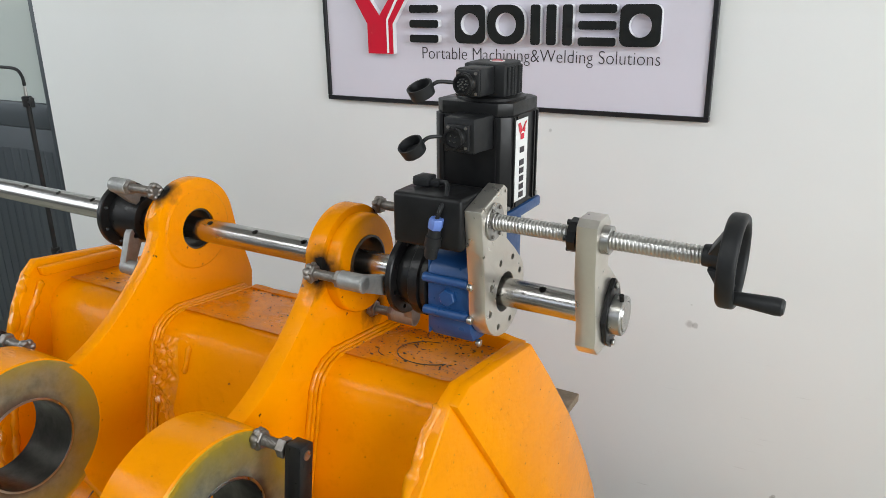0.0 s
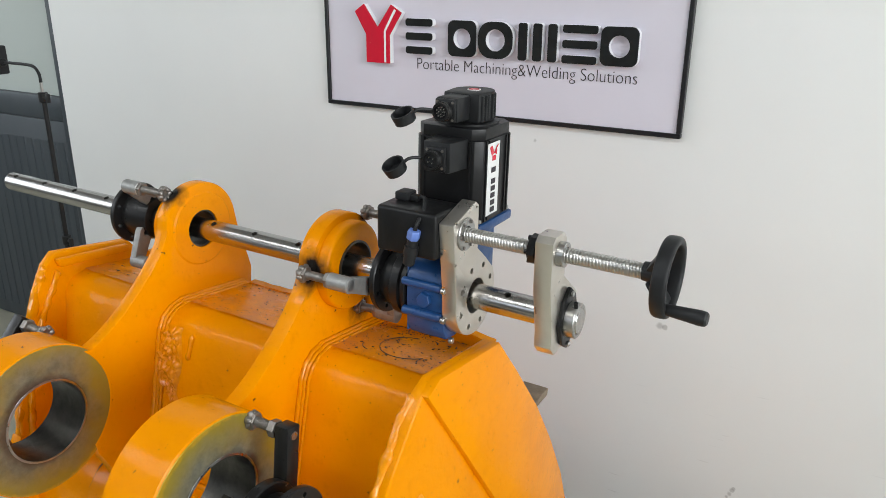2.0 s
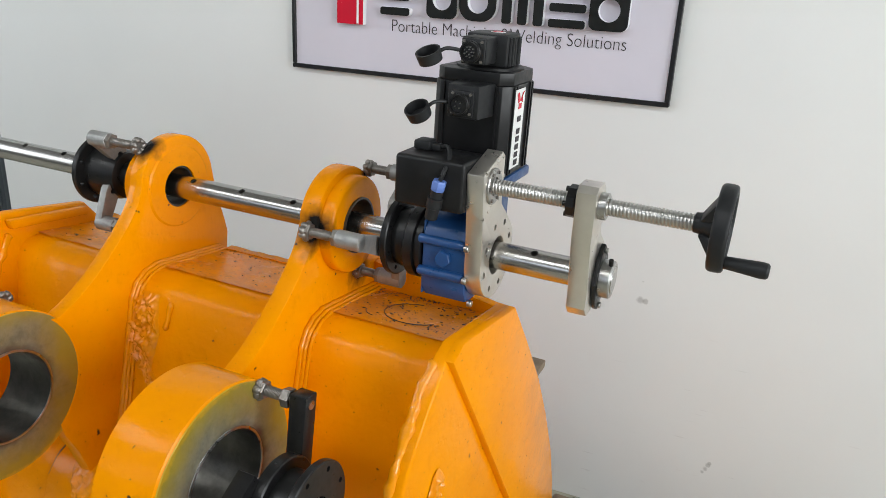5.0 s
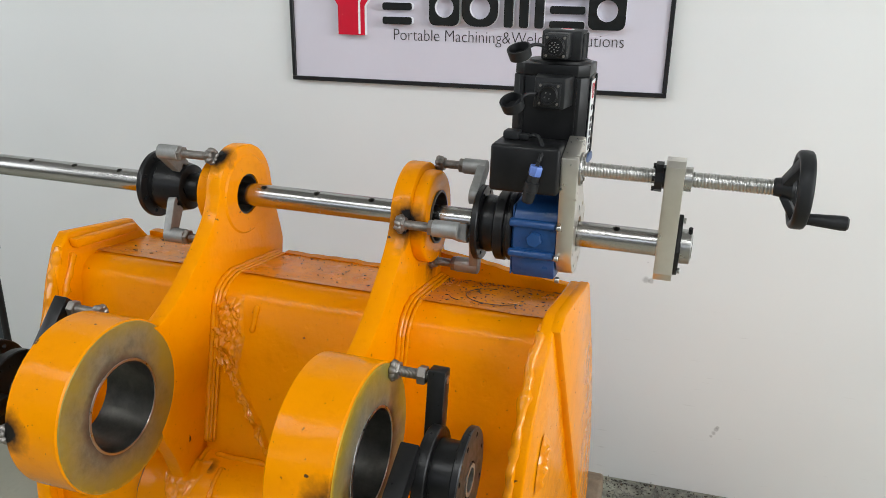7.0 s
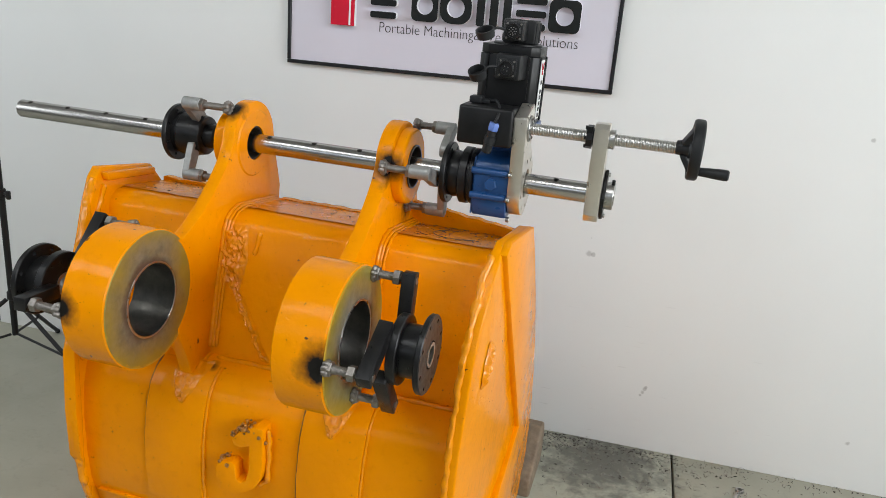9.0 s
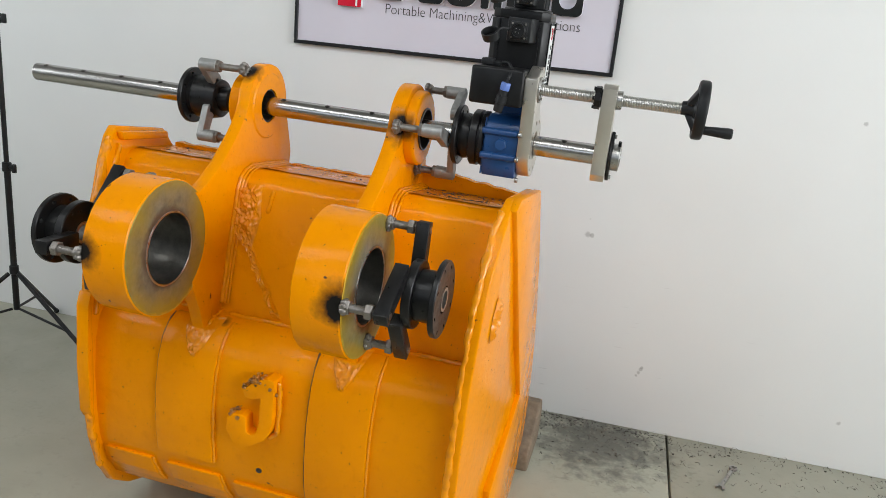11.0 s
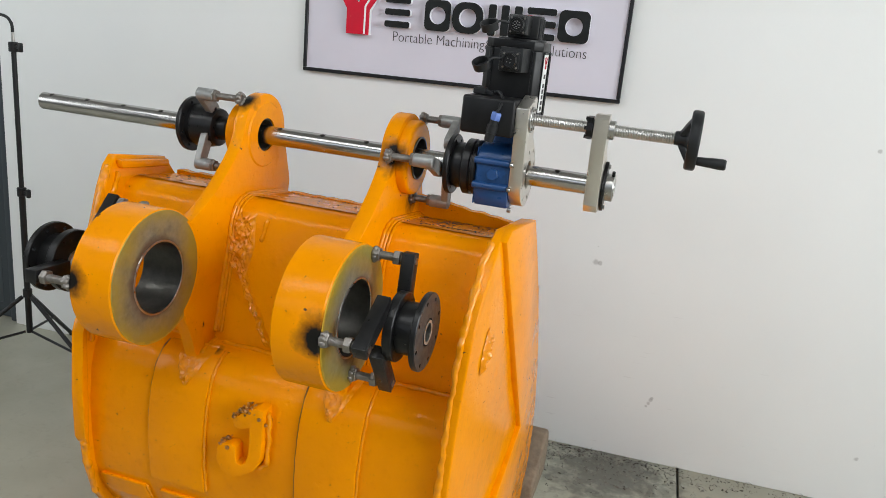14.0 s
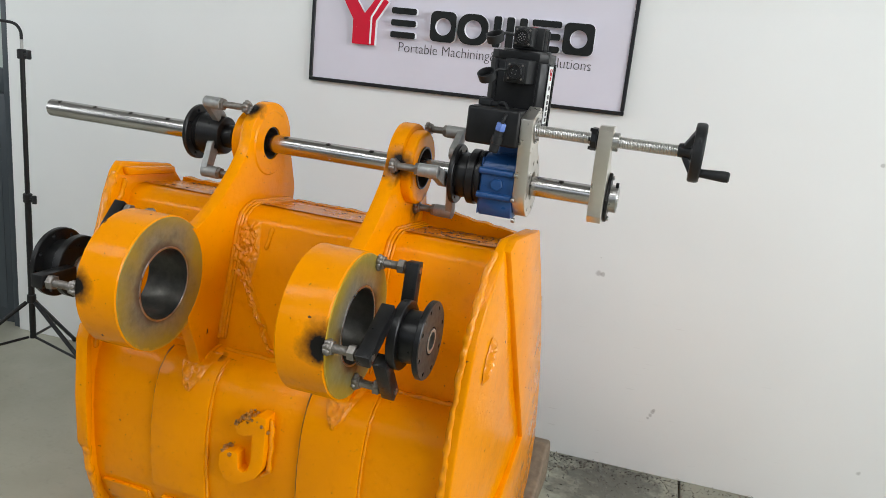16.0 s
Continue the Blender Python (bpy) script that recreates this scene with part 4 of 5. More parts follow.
sp = bar_support("black bearing flange with grey cast arms on the bar", 0.177, 1, (127, 232, 352), 0.118, 0.246, 0.298, (0.380, 0.374, 0.374))
bm = B()
lathe(bm, [(0.0, 0.0262), (0.0, 0.054), (0.012, 0.054), (0.016, 0.058), (0.060, 0.056), (0.080, 0.051), (0.082, 0.048), (0.082, 0.0262)], (0.1905, BAR_Y, BAR_Z), (1, 0, 0), 44, hollow=True)
part("hub", bm, BLACK, sp, "black stepped hub")
bm = B()
lathe(bm, [(0.0, 0.0262), (0.0, 0.033), (0.028, 0.033), (0.032, 0.030), (0.032, 0.0262)], (0.2728, BAR_Y, BAR_Z), (1, 0, 0), 40, hollow=True)
part("collar", bm, BLACK, sp, "dark clamp collar")

sp = bar_support("black bearing flange with grey cast arms beside the gearbox", 0.958, -1, (50, 173, 291), 0.122, 0.938, 0.886, (0.829, 0.815, 0.829))

# ---- line boring machine ----
mc = thing("line_boring_machine", (1.12, BAR_Y, BAR_Z - 0.085), "blue and black line boring machine clamped on the bar", "machine")
bm = B()
lathe(bm, [(0, 0.027), (0, 0.055), (0.012, 0.058), (0.026, 0.055), (0.028, 0.027)], (0.9585, BAR_Y, BAR_Z), (1, 0, 0), 44, hollow=True)
part("neck", bm, BLACK, mc, "black neck")
bm = B()
lathe(bm, [(0, 0.030), (0, 0.066), (0.003, 0.070), (0.020, 0.070), (0.022, 0.064), (0.026, 0.064), (0.028, 0.069), (0.036, 0.069), (0.038, 0.066), (0.038, 0.030)], (0.987, BAR_Y, BAR_Z), (1, 0, 0), 52, hollow=True)
part("clamp_ring", bm, BLACK, mc, "black grooved clamp ring")
# blue gearbox: lobed housing with ribs, and the tower that carries the big motor
bm = B()
lobes = [(BAR_Y + u, BAR_Z + v) for u, v in ((0.050, 0.066), (-0.030, 0.068), (-0.052, 0.060), (-0.064, 0.042), (-0.068, 0.020), (-0.068, -0.030), (-0.066, -0.060), (-0.052, -0.082), (-0.020, -0.086), (0.045, -0.084), (0.066, -0.060), (0.070, 0.0), (0.066, 0.050))]
plate(bm, lobes, 1.030, 1.113, [(BAR_Y, BAR_Z, 0.034)], bevel=0.003)
gb = part("gearbox", bm, BLUE, mc, "blue cast gearbox housing", 40)
bm = B()
box(bm, (1.026, BAR_Y - 0.060, BAR_Z - 0.080), (1.0295, BAR_Y + 0.060, BAR_Z + 0.06), 0.0015, 1)
part("housing_flange", bm, BLUE, gb)
for dz in (0.030, -0.030):
    bm = B()
    rod(bm, (1.024, BAR_Y - 0.071, BAR_Z + dz), (1.112, BAR_Y - 0.071, BAR_Z + dz), 0.0085, 16, 0.002)
    part("rib", bm, BLUE, gb, "blue cast bolt rib")
bm = B()
hexnut(bm, (1.072, BAR_Y - 0.064, BAR_Z), (0, -1, 0), 0.0155, 0.014)
part("plug", bm, BLUE, gb, "blue hexagonal plug")
bm = B()
box(bm, (1.036, BAR_Y + 0.03, BAR_Z - 0.06), (1.110, BAR_Y + 0.150, BAR_Z + 0.112), 0.012, 3)
part("tower", bm, BLUE, gb, "blue right-angle gear housing")
bm = B()
box(bm, (0.993, -1.093, 1.438), (1.142, -0.948, 1.458), 0.005)
part("motor_base", bm, BLUE, mc, "blue square motor flange")
for dy in (-1.078, -0.96):
    for x in (1.003, 1.132):
        bm = B()
        rod(bm, (x, dy, 1.459), (x, dy, 1.467), 0.006, 12, 0.001)
        part("bolt", bm, STEEL, mc)

# big servo motor
def octagon(x0, x1, y0, y1, c):
    return [(x0 + c, y0), (x1 - c, y0), (x1, y0 + c), (x1, y1 - c), (x1 - c, y1), (x0 + c, y1), (x0, y1 - c), (x0, y0 + c)]


def prism(bm, outline, z0, z1, bevel=0.0):
    lo = [bm.verts.new((x, y, z0)) for x, y in outline]
    hi = [bm.verts.new((x, y, z1)) for x, y in outline]
    n = len(lo)
    for i in range(n):
        bm.faces.new((lo[i], lo[(i + 1) % n], hi[(i + 1) % n], hi[i]))
    bm.faces.new(lo), bm.faces.new(hi)
    if bevel:
        bmesh.ops.bevel(bm, geom=bm.edges[:], offset=bevel, segments=2, affect="EDGES", profile=0.5)
    return bm


MX0, MX1, MY0, MY1 = 0.995, 1.138, -1.091, -0.952
motor = part("servo_motor", prism(B(), octagon(MX0, MX1, MY0, MY1, 0.014), 1.4585, 1.618, 0.0015), MOTOR, mc, "tall black servo motor body")
bm = B()
prism(bm, octagon(MX0 + 0.0005, MX1 - 0.0005, MY0 + 0.0005, MY1 - 0.0005, 0.020), 1.6185, 1.640, 0.0015)
lathe(bm, [(0, 0.060), (0.004, 0.060), (0.0054, 0.057)], (1.072, -1.020, 1.640), (0, 0, 1), 40)
part("end_cap", bm, MOTOR, motor, "black motor end cap")
for x in (MX0 + 0.022, MX1 - 0.022):
    bm = B()
    box(bm, (x - 0.0015, MY0 - 0.003, 1.462), (x + 0.0015, MY0 + 0.002, 1.617))
    part("fin", bm, MOTOR, motor)
for y in (MY0 + 0.022, MY0 + 0.034, MY1 - 0.034, MY1 - 0.022):
    bm = B()
    box(bm, (MX1 - 0.002, y - 0.002, 1.462), (MX1 + 0.0028, y + 0.002, 1.617))
    part("fin", bm, MOTOR, motor)
bm = B()
box(bm, (MX1 + 0.003, -1.068, 1.472), (MX1 + 0.0042, -1.020, 1.612), 0.0003, 1)
label_plate = part("label", bm, WHITE_LABEL, motor, "white rectangular label")
bm = B()
for u, v in ((-1.062, 1.597), (-1.034, 1.597)):
    d = 1 if u < -1.052 else -1
    plate(bm, [(u, v + 0.008), (u + 0.008, v + 0.010), (-1.044, 1.592), (-1.044 - 0.010 * d, 1.588)], MX1 + 0.0046, MX1 + 0.0056)
box(bm, (MX1 + 0.0046, -1.051, 1.578), (MX1 + 0.0056, -1.038, 1.5875))
part("emblem", bm, RED, label_plate, "small red forked emblem")
bm = B()
for k, z in enumerate((1.560, 1.538, 1.524, 1.510, 1.496, 1.482)):
    box(bm, (MX1 + 0.0046, -1.053, z - 0.005), (MX1 + 0.0056, -1.036, z + 0.005), 0.0004, 1)
part("print_bar", bm, INK, label_plate, "dark plain printed bars")
# encoder housing on top
bm = B()
enc = arc(0, 0, 0.040, -5, 185, 20)
prism(bm, [(1.078 + u, -1.012 + v) for u, v in enc] + [(1.040, -1.062), (1.116, -1.062)], 1.6455, 1.700, 0.004)
encoder = part("encoder_cover", bm, PLASTIC, motor, "black encoder cover on top")
bm = B()
for k in range(5):
    a = radians(-38 + 20 * k)
    c = Vector((1.078 + 0.0405 * math.cos(a), -1.012 + 0.0405 * math.sin(a), 0))
    rod(bm, (c.x, c.y, 1.648), (c.x, c.y, 1.695), 0.0032, 8)
for y in (-1.05, -1.036):
    rod(bm, (1.1175, y, 1.648), (1.1175, y, 1.695), 0.0032, 8)
part("cover_rib", bm, PLASTIC, encoder)
bm = B()
lathe(bm, [(0, 0.013), (0.0008, 0.013)], (1.080, -1.015, 1.7002), (0, 0, 1), 28)
st = part("sticker", bm, WHITE_LABEL, encoder, "round white sticker")
bm = B()
lathe(bm, [(0, 0.0075), (0, 0.010), (0.0005, 0.010), (0.0005, 0.0075)], (1.080, -1.015, 1.7012), (0, 0, 1), 28, hollow=True)
part("print_ring", bm, RED, st, "red printed ring")


def connector(c, pins):
    """A round multi-pin socket that faces the front, with a square base."""
    x, y, z = c
    bm = B()
    box(bm, (x - 0.021, y + 0.018, z - 0.021), (x + 0.021, y + 0.024, z + 0.021), 0.002)
    base = part("socket", bm, PLASTIC, motor, "square socket base")
    bm = B()
    lathe(bm, [(0, 0.0135), (0, 0.0165), (0.006, 0.0165), (0.007, 0.0178), (0.012, 0.0178), (0.013, 0.0165), (0.020, 0.0165), (0.022, 0.018), (0.022, 0.0135)], (x, y, z), (0, 1, 0), 32, hollow=True)
    part("shell", bm, BLACK, base, "black threaded shell")
    bm = B()
    lathe(bm, [(0, 0.0133), (0.012, 0.0133)], (x, y + 0.006, z), (0, 1, 0), 28)
    part("insert", bm, PLASTIC, base)
    bm = B()
    for u, v in pins:
        rod(bm, (x + u, y + 0.0015, z + v), (x + u, y + 0.0058, z + v), 0.0011, 8)
    part("pins", bm, STEEL, base, "bright contact pins")
    for u in (-0.016, 0.016):
        for v in (-0.016, 0.016):
            bm = B()
            rod(bm, (x + u, y + 0.0155, z + v), (x + u, y + 0.018, z + v), 0.0025, 10)
            part("screw", bm, DULL_STEEL, base)


ring12 = [(0.0085 * math.cos(k * math.tau / 9), 0.0085 * math.sin(k * math.tau / 9)) for k in range(9)] + [(0.004 * math.cos(k * math.tau / 4), 0.004 * math.sin(k * math.tau / 4)) for k in range(4)]
connector((1.076, -1.136, 1.674), ring12)
connector((1.076, -1.169, 1.592), [(0.006 * math.cos(k * math.tau / 4 + 0.6), 0.006 * math.sin(k * math.tau / 4 + 0.6)) for k in range(4)])
bm = B()
box(bm, (1.054, -1.112, 1.652), (1.098, -1.062, 1.697), 0.003)
part("socket_block", bm, PLASTIC, encoder)
bm = B()
prism(bm, [(1.048, -1.145), (1.104, -1.145), (1.112, -1.087), (1.040, -1.087)], 1.566, 1.622, 0.003)
part("terminal_box", bm, PLASTIC, motor, "black terminal box")


def dust_cap(c, tilt, start):
    """A hanging rubber cap with its strap."""
    bm = B()
    ax = Vector(tilt).normalized()
    lathe(bm, [(0, 0.015), (0.002, 0.020), (0.019, 0.0215), (0.021, 0.0215), (0.021, 0.0185), (0.006, 0.016), (0.005, 0.001)], c, ax, 28)
    cap = part("dust_cap", bm, PLASTIC, motor, "black rubber dust cap")
    bm = B()
    mid = (Vector(c) + Vector(start)) / 2 + Vector((0, -0.006, 0.012))
    tube(bm, curve_through([start, mid, Vector(c) + ax * 0.004], 8), 0.0032, 8)
    part("strap", bm, PLASTIC, cap)


dust_cap((1.024, -1.166, 1.655), (-0.15, -0.35, 0.75), (1.058, -1.134, 1.676))
dust_cap((1.022, -1.191, 1.568), (-0.15, -0.45, 0.70), (1.056, -1.163, 1.594))

# feed motor
bm = B()
box(bm, (0.986, -1.208, 1.418), (1.1145, -1.114, 1.506), 0.007, 3)
feed = part("feed_motor", bm, MOTOR, mc, "small black feed motor")
bm = B()
box(bm, (0.998, -1.165, 1.5065), (1.028, -1.132, 1.523), 0.004)
box(bm, (1.022, -1.158, 1.5065), (1.046, -1.140, 1.518), 0.003)
part("cable_outlet", bm, PLASTIC, feed, "black cable outlet")
bm = B()
tube(bm, curve_through([(1.044, -1.150, 1.513), (1.062, -1.160, 1.517), (1.078, -1.190, 1.505), (1.080, -1.212, 1.490), (1.075, -1.216, 1.472)], 8), 0.0038, 10)
part("cable", bm, PLASTIC, feed, "short black cable")
bm = B()
gl_a, gl_b = Vector((1.075, -1.216, 1.474)), Vector((1.060, -1.214, 1.398))
g = (gl_b - gl_a).normalized()
hexnut(bm, gl_a, g, 0.0125, 0.018)
part("gland_nut", bm, BLUE_PLASTIC, feed, "blue plastic gland nut")
bm = B()
lathe(bm, [(0, 0.0105), (0.012, 0.0105), (0.013, 0.013), (0.030, 0.0135), (0.031, 0.0115), (0.050, 0.011), (0.052, 0.009)], gl_a + g * 0.0185, g, 20)
part("gland_body", bm, PLASTIC, feed, "black ribbed cable plug")

# end plate
SCR_Y, SCR_Z = -1.156, 1.463
bm = B()
low = arc(BAR_Y, BAR_Z, 0.079, 40, -175, 40)
bm_out = [(-1.104, 1.506), (-1.102, 1.420), (-1.070, 1.394)] + low[2:] + [(-1.183, 1.352), (-1.192, 1.420), (-1.200, 1.489), (-1.116, 1.515)]
plate(bm, bm_out, 1.115, 1.146, [(BAR_Y, BAR_Z, 0.035)], bevel=0.0022)
cutter = B()
for k in range(8):
    a = radians(20 + 45 * k)
    c = Vector((1.13, BAR_Y + 0.062 * math.cos(a), BAR_Z + 0.062 * math.sin(a)))
    rod(cutter, c, c + Vector((0.03, 0, 0)), 0.0058, 14)
for u, v in ((-1.188, 1.490), (-1.114, 1.504), (-1.188, 1.412)):
    rod(cutter, (1.14, u, v), (1.15, u, v), 0.003, 10)
ep = part("end_plate", cut("end_plate", bm, cutter, ALU), ALU, mc, "milled aluminium end plate with bolt holes")
bm = B()
lathe(bm, [(0, 0.016), (0, 0.031), (0.003, 0.031), (0.004, 0.030), (0.004, 0.016)], (1.1465, SCR_Y, SCR_Z), (1, 0, 0), 40, hollow=True)
bf = part("bearing_cover", bm, STEEL, ep, "round steel bearing cover")
for k in range(6):
    a = k * math.tau / 6
    bm = B()
    rod(bm, (1.1506, SCR_Y + 0.0255 * math.cos(a), SCR_Z + 0.0255 * math.sin(a)), (1.153, SCR_Y + 0.0255 * math.cos(a), SCR_Z + 0.0255 * math.sin(a)), 0.0032, 10)
    part("screw", bm, DULL_STEEL, bf)
for u, v in ((BAR_Y - 0.074, BAR_Z + 0.030), (BAR_Y - 0.074, BAR_Z - 0.030), (BAR_Y - 0.040, BAR_Z - 0.086)):
    bm = B()
    rod(bm, (1.1135, u - 0.004, v), (1.122, u - 0.004, v), 0.0065, 14, 0.001)
    part("bolt", bm, STEEL, mc, "bright bolt head")

# ball screw
bm = B()
L0, L1, R, P = 1.150, 1.486, 0.0138, 0.0058
seg, n = 20, int((1.500 - 1.150) / 0.0058 * 9)
rings = []
for i in range(n + 1):
    x = L0 + (L1 - L0) * i / n
    ring = []
    for k in range(seg):
        a = k * math.tau / seg
        ph = ((x / P) - k / seg) % 1.0
        r = R - 0.0017 * max(0.0, math.sin(math.tau * ph)) ** 0.7
        ring.append(bm.verts.new((x, SCR_Y + r * math.cos(a), SCR_Z + r * math.sin(a))))
    rings.append(ring)
for p, q in zip(rings, rings[1:]):
    for k in range(seg):
        bm.faces.new((p[k], p[(k + 1) % seg], q[(k + 1) % seg], q[k]))
bm.faces.new(rings[0]), bm.faces.new(rings[-1])
part("feed_screw", bm, THREAD, mc, "bright threaded feed screw", 50)

# travelling bracket between the screw and the bar
bm = B()
out = [(SCR_Y + 0.031, SCR_Z + 0.020), (SCR_Y + 0.018, SCR_Z + 0.034), (SCR_Y - 0.020, SCR_Z + 0.034), (SCR_Y - 0.031, SCR_Z + 0.024), (SCR_Y - 0.028, SCR_Z - 0.060), (BAR_Y - 0.060, BAR_Z - 0.010), (BAR_Y - 0.060, BAR_Z - 0.040), (BAR_Y - 0.042, BAR_Z - 0.058), (BAR_Y + 0.030, BAR_Z - 0.058), (BAR_Y + 0.054, BAR_Z - 0.032), (BAR_Y + 0.054, BAR_Z + 0.034), (SCR_Y + 0.034, SCR_Z - 0.052)]
plate(bm, out, 1.296, 1.329, bevel=0.0015)
br = part("bracket", bm, ALU, mc, "milled aluminium bracket")
bm = B()
lathe(bm, [(0, 0.0145), (0, 0.027), (0.013, 0.027), (0.013, 0.021), (0.0165, 0.021), (0.0165, 0.0145)], (1.279, SCR_Y, SCR_Z), (1, 0, 0), 10, hollow=True)
nf = part("nut_flange", bm, BLACK, br, "black nut flange")
for k in range(5):
    a = radians(36 + 72 * k)
    bm = B()
    rod(bm, (1.274, SCR_Y + 0.022 * math.cos(a), SCR_Z + 0.022 * math.sin(a)), (1.2788, SCR_Y + 0.022 * math.cos(a), SCR_Z + 0.022 * math.sin(a)), 0.0045, 12)
    part("screw", bm, BLACK, nf)
bm = B()
lathe(bm, [(0, 0.0145), (0, 0.022), (0.012, 0.022), (0.013, 0.020), (0.013, 0.0145)], (1.3295, SCR_Y, SCR_Z), (1, 0, 0), 32, hollow=True)
part("nut_sleeve", bm, STEEL, br, "bright nut sleeve")
bm = B()
c0 = [(BAR_Y + u, BAR_Z + v) for u, v in ((0.0, 0.062), (-0.026, 0.042), (-0.044, 0.0), (-0.026, -0.042), (0.0, -0.060), (0.026, -0.042), (0.044, 0.0), (0.026, 0.042))]
plate(bm, c0, 1.3295, 1.338, [(BAR_Y, BAR_Z, 0.026)], bevel=0.002)
cp = part("cover_plate", bm, BLACK, br, "black diamond cover plate")
for v in (0.050, -0.050):
    bm = B()
    rod(bm, (1.3385, BAR_Y, BAR_Z + v), (1.343, BAR_Y, BAR_Z + v), 0.0055, 12, 0.001)
    part("bolt", bm, STEEL, cp, "bright bolt head")
bm = B()
lathe(bm, [(0, 0.0255), (0, 0.033), (0.017, 0.033), (0.019, 0.031), (0.019, 0.0255)], (1.3385, BAR_Y, BAR_Z), (1, 0, 0), 40, hollow=True)
lk = part("lock_collar", bm, STEEL, br, "steel lock collar")
bm = B()
rod(bm, (1.353, BAR_Y - 0.012, BAR_Z + 0.030), (1.353, BAR_Y - 0.016, BAR_Z + 0.041), 0.004, 10)
part("set_screw", bm, BLACK, lk, "black set screw")

# handwheel
WY, WZ, WX = SCR_Y - 0.012, SCR_Z + 0.003, 1.517
wheel = part("handwheel", (lambda b: (lathe(b, [(0.0125 * abs(math.cos(t * math.tau / 20)) ** 0.6 * (1 if math.cos(t * math.tau / 20) > 0 else -1), 0.0595 + 0.0075 * abs(math.sin(t * math.tau / 20)) ** 0.7 * (1 if math.sin(t * math.tau / 20) > 0 else -1)) for t in range(20)], (WX, WY, WZ), (1, 0, 0), 56, hollow=True), b)[1])(B()), PLASTIC, mc, "black plastic handwheel", 60)
bm = B()
lathe(bm, [(0, 0.010), (0.002, 0.0155), (0.014, 0.017), (0.028, 0.022), (0.034, 0.020), (0.036, 0.008)], (1.474, WY + 0.006, WZ), (1, 0, 0), 32)
part("wheel_hub", bm, PLASTIC, wheel, "black hub")
for k in range(2):
    a = radians(102 + 180 * k)
    d = Vector((0, math.cos(a), math.sin(a)))
    bm = B()
    p0, p1 = Vector((1.492, WY, WZ)) + d * 0.012, Vector((WX - 0.002, WY, WZ)) + d * 0.052
    w = Vector((0, -d.z, d.y))
    vs = []
    for p, hw, ht in ((p0, 0.016, 0.008), (p1, 0.019, 0.007)):
        vs.append([bm.verts.new(p + w * su * hw + Vector((sv * ht, 0, 0))) for su, sv in ((-1, -1), (1, -1), (1, 1), (-1, 1))])
    for i in range(4):
        bm.faces.new((vs[0][i], vs[0][(i + 1) % 4], vs[1][(i + 1) % 4], vs[1][i]))
    bm.faces.new(vs[0]), bm.faces.new(vs[1])
    bmesh.ops.bevel(bm, geom=bm.edges[:], offset=0.003, segments=2, affect="EDGES", profile=0.5)
    part("spoke", bm, PLASTIC, wheel)
bm = B()
hy, hz = WY - 0.034, WZ - 0.040
lathe(bm, [(0, 0.007), (0.004, 0.0085), (0.012, 0.0095), (0.062, 0.0125), (0.070, 0.0118), (0.073, 0.009)], (1.519, hy, hz), (1, -0.06, 0.0), 24)
part("crank_handle", bm, PLASTIC, wheel, "black tapered crank handle")

# ---- light stand ----
stand = thing("phone_stand", (-1.03, -0.46, FLOOR), "black tripod stand with a gooseneck holder", "tripod", m=Matrix())
PX, PY = -1.03, -0.46
bm = B()
rod(bm, (PX, PY, 0.24), (PX, PY, 0.86), 0.0125, 16)
part("lower_tube", bm, PLASTIC, stand)
bm = B()
rod(bm, (PX, PY, 0.861), (PX, PY, 1.42), 0.0095, 16)
part("upper_tube", bm, PLASTIC, stand)
for z in (0.40, 0.84, 1.42):
    bm = B()
    lathe(bm, [(0, 0.015), (0.003, 0.018), (0.035, 0.018), (0.038, 0.015)], (PX, PY, z), (0, 0, 1), 20)
    col = part("clamp_collar", bm, PLASTIC, stand, "black clamp collar")
    if z > 0.5:
        bm = B()
        rod(bm, (PX + 0.017, PY - 0.004, z + 0.02), (PX + 0.048, PY - 0.014, z + 0.02), 0.006, 12)
        box(bm, (PX + 0.040, PY - 0.022, z + 0.002), (PX + 0.056, PY - 0.008, z + 0.038), 0.004)
        part("knob", bm, PLASTIC, col, "black wing knob")
for k in range(3):
    a = radians(113 + 120 * k)
    d = Vector((math.cos(a), math.sin(a), 0))
    o = Vector((PX, PY, 0))
    bm = B()
    rod(bm, o + d * 0.02 + Vector((0, 0, 0.405)), o + d * 0.50 + Vector((0, 0, FLOOR + 0.012)), 0.009, 12, 0.002)
    leg = part("leg", bm, PLASTIC, stand, "black folding leg")
    bm = B()
    rod(bm, o + d * 0.016 + Vector((0, 0, 0.245)), o + d * 0.27 + Vector((0, 0, 0.205)), 0.0055, 10)
    part("brace", bm, PLASTIC, leg)
    bm = B()
    res = bmesh.ops.create_icosphere(bm, subdivisions=2, radius=0.014, matrix=Matrix.Translation(o + d * 0.50 + Vector((0, 0, FLOOR + 0.0135))))
    part("rubber_foot", bm, PLASTIC, leg)
bm = B()
rod(bm, (PX, PY, 1.459), (PX, PY, 1.495), 0.006, 12)
part("ferrule", bm, STEEL, stand, "bright metal ferrule")
bm = B()
tube(bm, curve_through([(PX, PY, 1.495), (PX - 0.005, PY, 1.53), (PX - 0.04, PY, 1.555), (PX - 0.14, PY - 0.01, 1.56), (PX - 0.19, PY - 0.012, 1.56)], 8), 0.006, 10)
part("gooseneck", bm, PLASTIC, stand, "black bendable gooseneck")
bm = B()
rod(bm, (PX - 0.19, PY - 0.012, 1.56), (PX - 0.225, PY - 0.012, 1.56), 0.016, 14, 0.003)
box(bm, (PX - 0.262, PY - 0.05, 1.51), (PX - 0.226, PY + 0.03, 1.62), 0.006)
